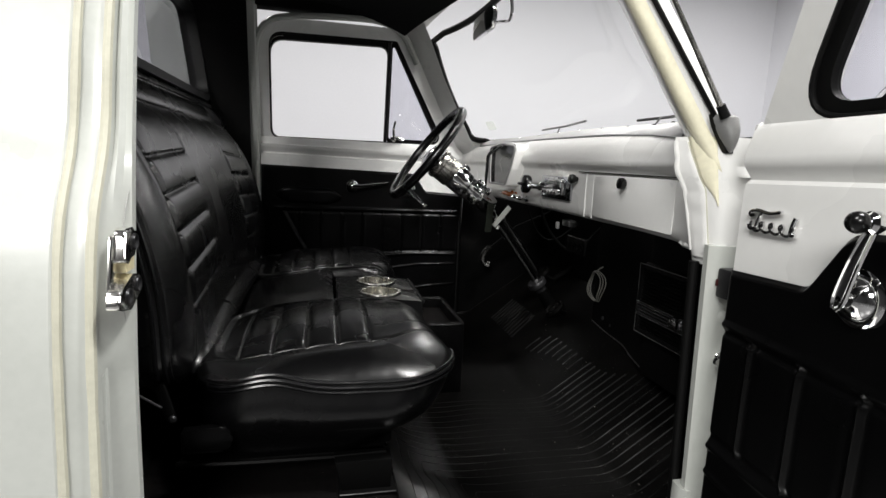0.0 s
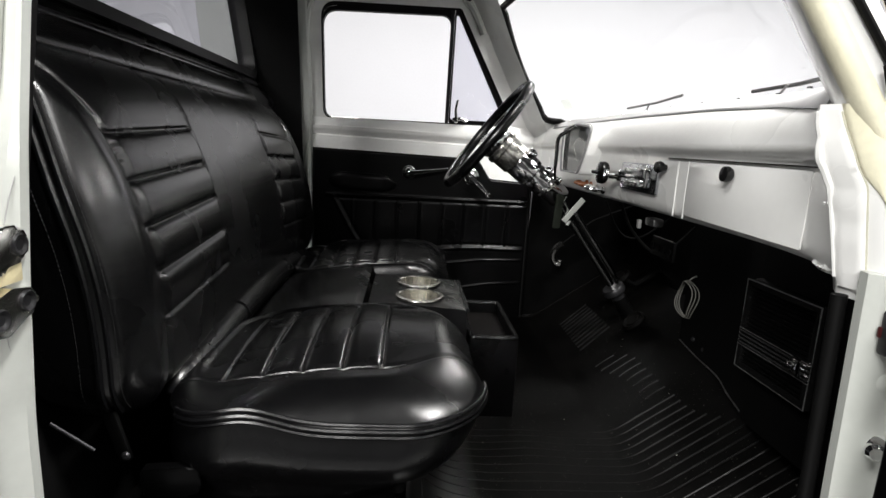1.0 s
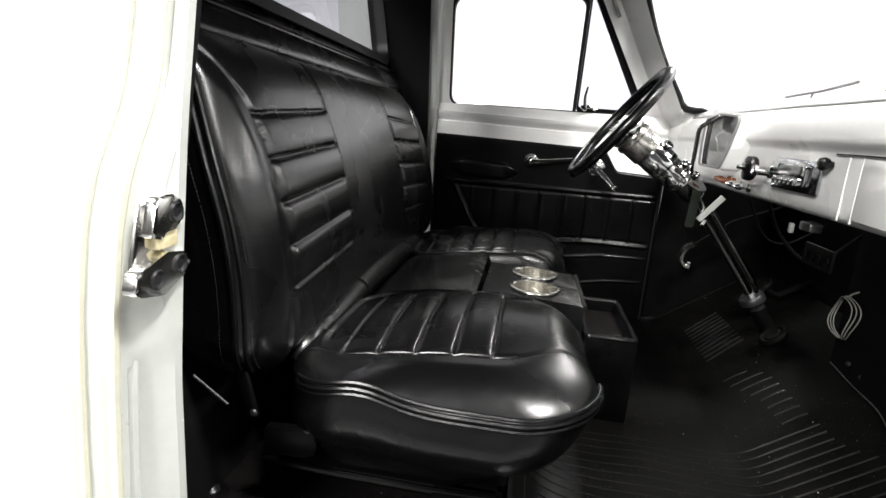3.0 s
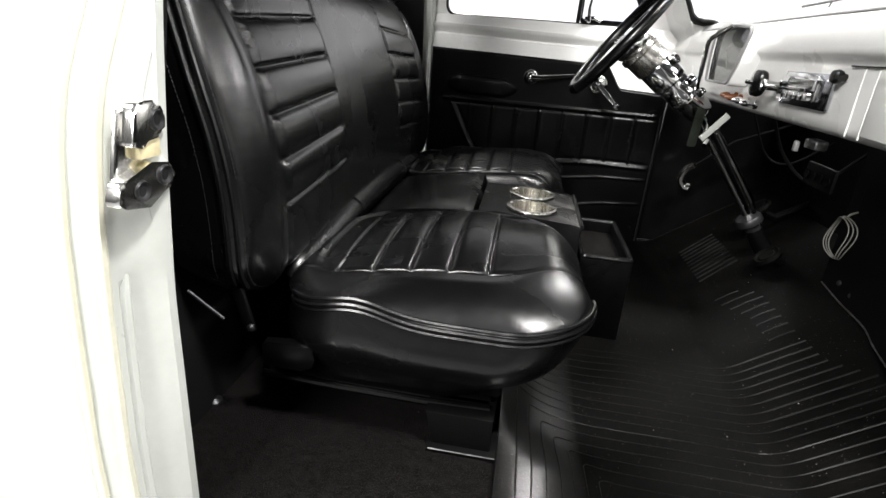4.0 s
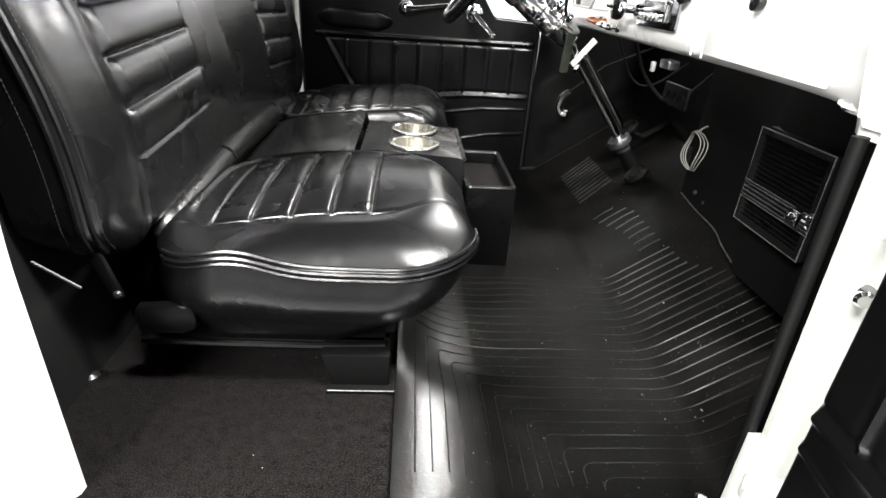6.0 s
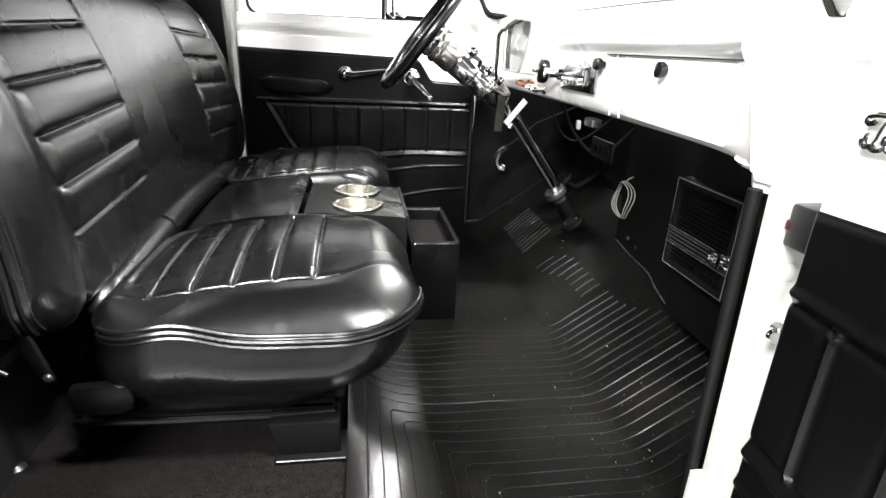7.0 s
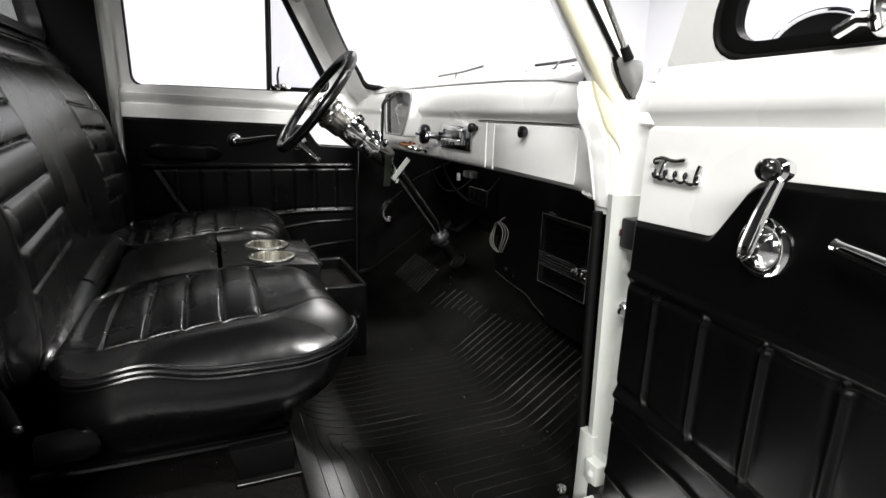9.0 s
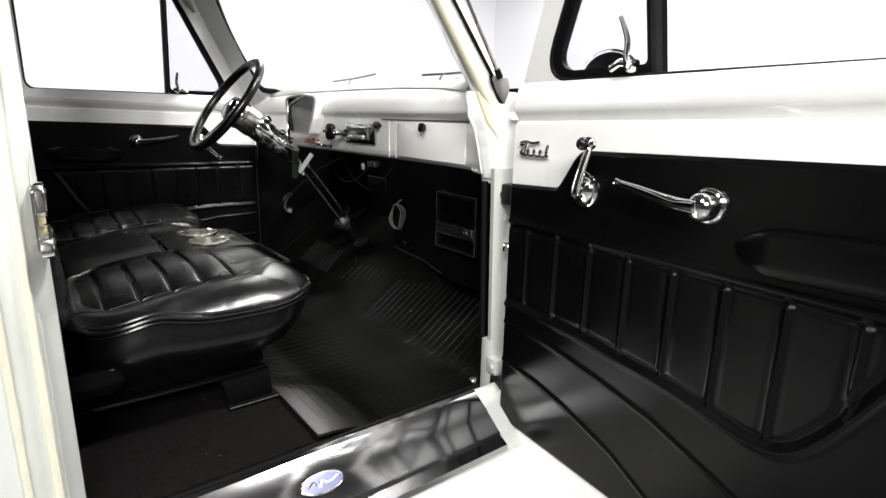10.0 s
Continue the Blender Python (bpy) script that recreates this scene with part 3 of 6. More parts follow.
def windscreen_point(v, u):
    """v: bottom to top, u: driver's side (0) to passenger's side (1)."""
    y = 0.665 - 1.33 * u
    k = (y / 0.665) ** 2
    xb, zb = 0.965 - 0.15 * k * k - 0.02 * k, 1.283 - 0.022 * k
    yt = y * 0.93
    xt, zt = 0.735 - 0.115 * k * k - 0.01 * k, 1.665 - 0.040 * k
    bow = (0.02 - 0.042 * k) * math.sin(math.pi * v)
    return Vector((xb + (xt - xb) * v + bow, y + (yt - y) * v, zb + (zt - zb) * v))


def windscreen():
    w = thing("window_1", (0.9, 0, 1.27), "wide curved one-piece windscreen with a black rubber gasket", "window", kind="structure")
    bm = bmesh.new()
    sheet(bm, lambda u, v: windscreen_point(v, u), 30, 10, 0.004)
    g = part("pane", bm, SCREEN_GLASS, w, "clear curved glass")
    g.visible_shadow = False
    loop = []
    for k in range(60):
        loop.append(windscreen_point(0.0, 0.03 + 0.94 * k / 59))
    loop += [windscreen_point(0.015, 0.985), windscreen_point(0.06, 1.0)]
    for k in range(14):
        loop.append(windscreen_point(0.12 + 0.78 * k / 13, 1.0))
    loop += [windscreen_point(0.96, 0.99)]
    for k in range(40):
        loop.append(windscreen_point(1.0, 0.95 - 0.90 * k / 39))
    loop += [windscreen_point(0.96, 0.01)]
    for k in range(14):
        loop.append(windscreen_point(0.90 - 0.78 * k / 13, 0.012))
    loop += [windscreen_point(0.06, 0.01), windscreen_point(0.015, 0.015)]
    bm = bmesh.new()
    loop = [p - Vector((0, 0, 0.010 * smooth(p.z, 1.30, 1.27) * smooth(abs(p.y), 0.62, 0.56))) for p in loop]
    tube(bm, loop, [0.011 - 0.007 * smooth(p.z, 1.30, 1.27) * smooth(abs(p.y), 0.62, 0.56) for p in loop], 8, closed=True)
    part("gasket", bm, RUBBER_SEAL, w, "black rubber gasket")
    bm = bmesh.new()
    p = windscreen_point(0.10, 0.075)
    d = (windscreen_point(0.10, 0.12) - p).normalized()
    e = (windscreen_point(0.2, 0.075) - p).normalized()
    nrm = d.cross(e).normalized()
    prism(bm, rounded([(0, 0), (0.040, 0), (0.040, 0.034), (0.0, 0.034)], 0.008), lambda a, b, h: p + d * a + e * b + nrm * h, 0.006, 0.008)
    part("sticker", bm, FILM, w, "faded inspection sticker")


def door_opening(s):
    """The painted flange of the cab round a door's upper frame."""
    bm = bmesh.new()
    pts = []
    for u, z in ((-0.006, 0.62), (-0.008, 0.80), (-0.009, 1.0), (-0.010, 1.20), (-0.010, 1.40), (-0.007, 1.52), (0.008, 1.588), (0.05, 1.632), (0.12, 1.650), (0.25, 1.660), (0.36, 1.664), (0.43, 1.660), (0.49, 1.640), (0.535, 1.595), (0.57, 1.53)):
        pts.append((u, s * (0.700 - 0.20 * max(0.0, z - 1.2)), z))
    tube(bm, curve_points(pts, 5), 0.014, 8, flat=0.8)
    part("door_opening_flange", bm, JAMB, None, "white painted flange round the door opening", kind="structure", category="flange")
    bm = bmesh.new()
    loft(bm, [[(x, s * y, z) for y, z in ((0.585, 1.762), (0.575, 1.700), (0.585, 1.684), (0.600, 1.672), (0.640, 1.668), (0.650, 1.700), (0.640, 1.762))] for x in (-0.20, 0.0, 0.10, 0.20, 0.30, 0.40, 0.47)])
    part("headliner_rail", bm, HEADLINER, None, "black trimmed roof rail above the door", kind="structure", category="trim", sharp=60)


cab_floor()
rear_wall()
roof()
rear_pillar(-1, "white painted door jamb and cab corner with a sealer bead")
rear_pillar(1, "white painted door jamb on the driver's side")
front_pillar(-1, "white raked windscreen pillar with a yellowed sealer strip")
front_pillar(1, "white raked windscreen pillar behind the steering wheel")
front_wall()
sill()
windscreen()
door_opening(1)

# ---- doors ----
class Door:
    """Maps a door's own measures (u from the hinge edge, w inwards, z up) to the world."""

    def __init__(self, hinge, along, inward):
        self.o, self.a, self.i = Vector((*hinge, 0)), Vector((*along, 0)).normalized(), Vector((*inward, 0)).normalized()

    def __call__(self, u, w, z):
        return self.o + self.a * u + self.i * (w + 0.20 * max(0.0, z - 1.20)) + Vector((0, 0, z))


def bead(d, width):
    return math.exp(-(d / width) ** 2)


PLEAT_FOOT = [(-0.05, 0.797), (0.16, 0.801), (0.24, 0.799), (0.32, 0.791), (0.40, 0.786), (0.475, 0.775), (0.535, 0.764), (0.57, 0.764), (0.60, 0.782), (0.62, 0.808), (0.667, 0.893), (0.71, 0.974), (0.80, 1.16)]


def pleat_bottom(u):
    return sum(spline(PLEAT_FOOT, u + q) for q in (-0.024, -0.012, 0.0, 0.012, 0.024)) / 5


def panel_relief(u, z):
    """The embossed seams of the vinyl panel."""
    h = 0.0
    low = pleat_bottom(u)
    h += 0.0048 * bead(z - 0.974, 0.0046) * (u < 0.735)
    h -= 0.004 * bead(z - 0.962, 0.004) * (u < 0.70)
    slope = (pleat_bottom(u + 0.005) - pleat_bottom(u - 0.005)) / 0.01
    dist = (z - low) / math.sqrt(1 + slope * slope)
    if z < 0.976:
        h += 0.0055 * bead(dist, 0.0056)
        h -= 0.003 * bead(dist - 0.014, 0.005)
    if low + 0.01 < z < 0.968:
        k = (u - 0.082) / 0.0793
        d = (k - round(k)) * 0.0793
        if u > 0.03:
            h += 0.0032 * bead(d, 0.0034) - 0.0008 * bead(abs(d) - 0.009, 0.004)
    z2 = spline([(0.0, 0.760), (0.168, 0.756), (0.288, 0.740), (0.393, 0.721), (0.535, 0.676), (0.66, 0.634), (0.80, 0.60)], u)
    z3 = spline([(0.0, 0.676), (0.137, 0.666), (0.216, 0.652), (0.326, 0.621), (0.40, 0.586), (0.50, 0.548), (0.62, 0.52), (0.80, 0.50)], u)
    for zz in (z2, z3):
        h += 0.0036 * bead(z - zz, 0.0040)
    return h * smooth(u, 0.006, 0.035) * smooth(u, 0.780, 0.765)


def door_panel(bm, d, first):
    """The embossed vinyl panel, with a notch at its upper front corner."""
    nu, nz = 280, 320

    def top(u):
        return spline([(0.0, 1.046), (0.142, 1.053), (0.150, 1.055), (0.157, 1.062), (0.190, 1.111), (0.198, 1.118), (0.212, 1.1225), (0.60, 1.131), (0.80, 1.135)], u)
    grid = []
    for i in range(nu + 1):
        u = first + (0.780 - first) * i / nu
        zt = top(u)
        col = []
        for j in range(nz + 1):
            z = 0.532 + (zt - 0.532) * j / nz
            edge = min(z - 0.532, zt - z, u - first, 0.780 - u)
            w = 0.014 + 0.006 * smooth(edge, -0.001, 0.008) + panel_relief(u, z)
            col.append(bm.verts.new(d(u, w, z)))
        grid.append(col)
    for i in range(nu):
        for j in range(nz):
            bm.faces.new((grid[i][j], grid[i + 1][j], grid[i + 1][j + 1], grid[i][j + 1]))
    rim = [grid[i][0] for i in range(nu + 1)] + [grid[nu][j] for j in range(1, nz + 1)] + [grid[i][nz] for i in range(nu - 1, -1, -1)] + [grid[0][j] for j in range(nz - 1, 0, -1)]
    back = [bm.verts.new(v.co - d.i * 0.008) for v in rim]
    n = len(rim)
    for k in range(n):
        bm.faces.new((rim[k], rim[(k + 1) % n], back[(k + 1) % n], back[k]))


def axis_pose(p, direction):
    return Matrix.Translation(p) @ Vector(direction).to_track_quat("Z", "Y").to_matrix().to_4x4()


def build_door(name, d, label, crank_up, emblem):
    base = d(0.4, -0.03, 0.46)
    t = thing(name, base, label, "door", group="cab doors", kind="")
    # painted shell
    prof = [(-0.085, 0.435), (-0.100, 0.62), (-0.105, 0.80), (-0.095, 1.00), (-0.070, 1.15), (-0.045, 1.235), (-0.014, 1.242), (-0.004, 1.238), (0.003, 1.228), (0.011, 1.212),
            (0.0165, 1.199), (0.0170, 1.191), (0.0140, 1.184), (0.0050, 1.172), (0.0045, 1.169), (0.0105, 1.164), (0.012, 1.15), (0.012, 1.02), (0.012, 0.60), (0.012, 0.520), (0.008, 0.455), (0.0, 0.436), (-0.03, 0.430)]
    bm = bmesh.new()
    u0 = 0.016 if emblem else 0.0
    us = [u0, u0 + 0.004, u0 + 0.02, 0.06, 0.12, 0.2, 0.3, 0.4, 0.5, 0.6, 0.7, 0.765, 0.781, 0.785]
    rings = []
    for u in us:
        edge = 0.006 if u in (u0, 0.785) else 0.0
        rings.append([d(u, w * (1 - edge * 12) if w < 0 else w - edge, z + (0.020 * (u - 0.1) if 1.1 < z < 1.205 else 0.0)) for w, z in prof])
    loft(bm, rings)
    part("shell", bm, WHITE, t, "white painted steel shell", sharp=28)
    # upper frame
    outer = rounded([(0.785, 1.21), (0.785, 1.648), (0.262, 1.648), (0.012, 1.21)], [0.004, 0.075, 0.07, 0.01], 8)
    inner = rounded([(0.745, 1.236), (0.745, 1.600), (0.292, 1.604), (0.078, 1.238)], [0.035, 0.050, 0.012, 0.045], 8)
    bm = bmesh.new()
    frame_ring(bm, outer, inner, lambda a, b, h: d(a, h, b), -0.045, -0.004)
    part("window_frame", bm, WHITE, t, "white painted window frame", sharp=30)
    bm = bmesh.new()
    tube(bm, [d(a, -0.008, b) for a, b in inner], 0.0045, 8, closed=True)
    part("glass_run", bm, RUBBER_SEAL, t, "black felt glass run")
    # dark glass channel round the main opening, deeper across the top
    bm = bmesh.new()
    co = rounded([(0.748, 1.233), (0.748, 1.606), (0.318, 1.606), (0.318, 1.233)], [0.035, 0.050, 0.012, 0.004], 8)
    ci = rounded([(0.7415, 1.2395), (0.7415, 1.577), (0.322, 1.584), (0.322, 1.2395)], [0.036, 0.050, 0.034, 0.004], 8)
    frame_ring(bm, co, ci, lambda a, b, h: d(a, h, b), -0.032, -0.012)
    part("glass_channel", bm, RUBBER_SEAL, t, "black glass channel")
    bm = bmesh.new()
    tube(bm, [d(a, -0.0105, b) for a, b in rounded([(0.745, 1.2375), (0.745, 1.590), (0.335, 1.596), (0.335, 1.2375)], [0.037, 0.050, 0.034, 0.004], 8)[:18]], 0.0016, 6)
    part("bright_edge", bm, NICKEL, t, "thin bright window edge")
    # vent window
    bm = bmesh.new()
    prism(bm, [(0.311, 1.238), (0.323, 1.238), (0.323, 1.602), (0.311, 1.602)], lambda a, b, h: d(a, h, b), -0.018, -0.006, bevel=0.003)
    part("division_post", bm, DARK_METAL, t, "dark upright window divider")
    vo = rounded([(0.310, 1.240), (0.310, 1.600), (0.293, 1.600), (0.084, 1.240)], [0.012, 0.004, 0.004, 0.044], 8)
    vi = rounded([(0.305, 1.254), (0.305, 1.585), (0.297, 1.585), (0.112, 1.254)], [0.010, 0.002, 0.002, 0.030], 8)
    bm = bmesh.new()
    frame_ring(bm, vo, vi, lambda a, b, h: d(a, h, b), -0.022, -0.008)
    vent = part("vent_window", bm, RUBBER_SEAL, t, "black rubber sealed vent window")
    bm = bmesh.new()
    prism(bm, rounded([(0.308, 1.250), (0.308, 1.590), (0.297, 1.590), (0.104, 1.250)], [0.004, 0.002, 0.002, 0.004]), lambda a, b, h: d(a, h, b), -0.020, -0.016)
    g = part("vent_pane", bm, VENT_GLASS, vent, "tinted vent glass")
    g.visible_shadow = False
    bm = bmesh.new()
    lathe(bm, [(0.0, 0.0), (0.010, 0.0), (0.010, 0.010), (0.007, 0.016), (0.0, 0.017)], axis_pose(d(0.284, -0.004, 1.252), d.i), 16)
    tube(bm, curve_points([d(0.284, 0.010, 1.248), d(0.286, 0.016, 1.262), d(0.288, 0.014, 1.285), d(0.286, 0.018, 1.305), d(0.284, 0.022, 1.318)], 5), [0.006 - 0.00012 * i for i in range(21)], 8, flat=0.6)
    tube(bm, [d(0.297, 0.004, 1.254), d(0.267, 0.006, 1.258), d(0.247, 0.004, 1.250)], 0.006, 8)
    part("vent_latch", bm, CHROME, vent, "chrome vent window latch")
    # vinyl panel and armrest
    bm = bmesh.new()
    door_panel(bm, d, 0.020 if emblem else 0.002)
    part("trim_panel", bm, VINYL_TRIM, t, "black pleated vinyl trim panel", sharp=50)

    def pad(u, v):
        a = 2 * math.pi * v
        s = math.sin(math.pi * min(1, max(0, u)))
        ends = min(1.0, 5.0 * u, 5.0 * (1 - u)) ** 0.5
        r = 0.031 * max(0.05, ends)
        cs, sn = math.cos(a), math.sin(a)
        cs, sn = math.copysign(abs(cs) ** 0.55, cs), math.copysign(abs(sn) ** 0.55, sn)
        return d(0.482 + 0.245 * u, 0.018 + max(-0.008, (0.024 * max(0.05, ends)) * cs), 1.018 + 0.008 * u + r * sn)
    bm = bmesh.new()
    surf(bm, pad, 36, 32, close_v=True)
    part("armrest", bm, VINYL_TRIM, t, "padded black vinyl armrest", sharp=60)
    # chrome inner handle
    h = thing_part_handle(t, d)
    # window crank
    bm = bmesh.new()
    c = d(0.221, 0.02, 1.059) if crank_up else d(0.222, 0.02, 1.060)
    lathe(bm, [(0.0, 0.0), (0.0280, 0.0), (0.0290, 0.003), (0.026, 0.0055), (0.0225, 0.006), (0.021, 0.010), (0.014, 0.015), (0.0090, 0.017), (0.0080, 0.024), (0.0, 0.025)], axis_pose(c, d.i), 32)
    k = part("window_crank", bm, CHROME, t, "chrome window crank")
    end = d(0.252, 0.050, 1.136) if crank_up else d(0.160, 0.050, 1.000)
    a0 = c + d.i * 0.024
    way = (end - a0).normalized()
    side = way.cross(d.i).normalized() * 0.0056
    bm = bmesh.new()
    for q in (-1, 1):
        tube(bm, curve_points([a0 - way * 0.012 + side * q * 0.4, a0 + side * q * 1.1, (a0 + end) / 2 + side * q + d.i * 0.002, end + side * q * 0.6], 4), 0.0024, 8)
    lathe(bm, [(0.0, -0.006), (0.008, -0.005), (0.0105, 0.0), (0.0105, 0.006), (0.007, 0.009), (0.0, 0.009)], axis_pose(end, d.i), 18)
    arm = part("crank_arm", bm, CHROME, k, "chrome crank arm")
    bm = bmesh.new()
    n_arm = 8
    loft(bm, [[a0.lerp(end, q / n_arm) + side * sx * 0.75 + d.i * h for sx, h in ((-1, -0.0015), (1, -0.0015), (1, 0.0005), (-1, 0.0005))] for q in range(n_arm + 1)])
    part("arm_channel", bm, DARK_METAL, arm, "dark channel of the arm")
    bm = bmesh.new()
    if crank_up:
        ball = [(0.0102 * math.sin(math.pi * q / 12), 0.012 - 0.0102 * math.cos(math.pi * q / 12)) for q in range(13)]
        lathe(bm, [(0.0, -0.003), (0.005, -0.003), (0.006, 0.003)] + ball[3:], axis_pose(end + d.i * 0.006, d.i), 24)
        part("crank_knob", bm, BLACK_PLASTIC, k, "black plastic knob")
    else:
        lathe(bm, [(0.0, 0.0), (0.009, 0.0), (0.010, 0.012), (0.008, 0.022), (0.0, 0.024)], axis_pose(end + d.i * 0.006, d.i), 16)
        part("crank_knob", bm, CHROME, k, "small chrome knob")
    if emblem:
        bm = bmesh.new()

        def e(p, q, w=0.0165):
            return d(0.046 + (p - 0.060) * 1.33, w, 1.117 + (q - 1.121) * 0.84)
        strokes = []
        strokes.append(([e(0.064 + 0.050 * k / 90 - 0.0042 * math.sin(0.28 * k), 1.1135 + 0.0068 * math.cos(0.28 * k)) for k in range(91)], 0.0019))
        strokes.append((curve_points([e(0.0665, 1.1305), e(0.0605, 1.1290), e(0.0615, 1.1355), e(0.071, 1.1375), e(0.084, 1.1350), e(0.099, 1.1385)], 6), 0.0024))
        strokes.append((curve_points([e(0.0760, 1.1360), e(0.0725, 1.1270), e(0.0690, 1.1120), e(0.0620, 1.1090), e(0.0600, 1.1150)], 6), 0.0024))
        strokes.append((curve_points([e(0.1165, 1.1330), e(0.1140, 1.1220), e(0.1130, 1.1100), e(0.1175, 1.1090)], 6), 0.0022))
        for line, r in strokes:
            tube(bm, line, r + 0.0006, 6, flat=0.8)
        part("emblem", bm, CHROME, t, "small chrome flourish emblem")
        bm = bmesh.new()
        for line, r in strokes:
            tube(bm, [p + d.i * 0.0020 for p in line], r * 0.85, 6, flat=0.6)
        part("emblem_inlay", bm, BLACK_PLASTIC, t, "black emblem inlay")
    return t


def thing_part_handle(t, d):
    bm = bmesh.new()
    c = d(0.442, 0.02, 1.064)
    lathe(bm, [(0.0, 0.0), (0.0245, 0.0), (0.0252, 0.003), (0.0235, 0.007), (0.0205, 0.009), (0.0200, 0.018), (0.0175, 0.028), (0.010, 0.035), (0.0, 0.037)], axis_pose(c, d.i), 28)
    h = part("inner_handle", bm, CHROME, t, "chrome inner door handle")
    bm = bmesh.new()
    pts = [c + d.i * 0.026, d(0.418, 0.046, 1.064), d(0.388, 0.046, 1.068), d(0.352, 0.043, 1.074), d(0.318, 0.042, 1.079), d(0.303, 0.043, 1.082)]
    line = curve_points(pts, 5)
    tube(bm, line, [0.0155 - 0.0085 * min(1, 1.15 * i / len(line)) + 0.0012 * smooth(i / len(line), 0.90, 1.0) for i in range(len(line))], 12, flat=0.75)
    part("lever", bm, CHROME, h, "chrome lever")
    return h


DRIVER = Door((0.785, 0.715), (-1, 0), (0, -1))
PASSENGER = Door((0.783, -0.812), (-0.100, -0.995), (-0.995, 0.100))
build_door("door_1", DRIVER, "closed white driver's door with black pleated vinyl panel", False, False)
build_door("door_2", PASSENGER, "open white passenger door with black pleated vinyl panel", True, True)

# ---- bench seat ----
def plan_point(a, b, hx0, hx1, hy0, hy1, rad):
    """A point of a rounded rectangle's rim, reached in the direction of (a, b) on a square's rim."""
    cx, cy, sx, sy = (hx0 + hx1) / 2, (hy0 + hy1) / 2, (hx1 - hx0) / 2, (hy1 - hy0) / 2
    qx, qy = a * sx, b * sy
    kx = max(-(sx - rad), min(sx - rad, qx))
    ky = max(-(sy - rad), min(sy - rad, qy))
    dx, dy = qx - kx, qy - ky
    n = math.hypot(dx, dy)
    if n > rad > 0:
        dx, dy = dx * rad / n, dy * rad / n
    return cx + kx + dx, cy + ky + dy


def seam_z(x, yy):
    return 0.801 + 0.019 * math.exp(-((x - 0.15) / 0.060) ** 2) + 0.010 * smooth(x, 0.34, 0.48) - 0.02 * smooth(yy, 0.50, 0.36) * smooth(x, 0.40, 0.46)


def cushion_relief(x, yy):
    """Pleats and seams pressed into the top of a cushion."""
    z = 0.0
    field = smooth(yy, 0.192, 0.212) * smooth(yy, 0.494, 0.478)
    if 0.03 < x < 0.345:
        k = (x - 0.089) / 0.0575
        d = abs(k - round(k)) * 0.0575
        puff = 0.0044 * (1 - (1 - d / 0.02875) ** 3) if 0.089 < x < 0.319 else 0.0
        z += field * (puff - 0.0050 * bead(d, 0.0033) * smooth(x, 0.05, 0.07))
    z -= 0.0040 * bead(yy - side_seam(x), 0.0040) * smooth(x, 0.02, 0.05)
    z -= 0.0020 * bead(yy - 0.203, 0.0040)
    z += 0.0006 * noise.noise(Vector((x * 9, yy * 9, 1.7))) + 0.00015 * noise.noise(Vector((x * 34, yy * 34, 4)))
    return z


def side_seam(x):
    return 0.486 - 0.045 * smooth(x, 0.33, 0.47)


def cushion_top(x, yy, s):
    base = 0.728 + 0.060 * math.sin(math.pi / 2 * min(1.0, max(0.0, (x + 0.03) / 0.38)))
    if s > 0:
        return base + 0.072 - (0.016 * ((0.42 - yy) / 0.25) ** 2 if yy < 0.42 else 0.05 * ((yy - 0.42) / 0.18) ** 2)
    return base + 0.069 - (0.70 * (yy - 0.34) ** 2 if yy > 0.34 else 0.40 * (yy - 0.34) ** 2) - 0.014 * smooth(x, 0.27, 0.42) * smooth(yy, 0.33, 0.20)


ROLL0, SEAM = 0.58, 0.885
ARC = 1.28


def ring_arc(a, s):
    """The roll is fuller along a cushion's front."""
    return ARC + (0.20 * smooth(a, 0.55, 1.0) if s < 0 else 0.0)


def ring_inset(m, arc=ARC):
    if m >= SEAM:
        t = (m - SEAM) / (1 - SEAM)
        return 0.006 - 0.017 * math.sin(math.pi * min(1.0, t * 1.1)) ** 2 + 0.046 * t * t
    return 0.006 + 0.115 * (1 - math.sin(arc * max(0.0, (m - ROLL0) / (SEAM - ROLL0))) / math.sin(arc))


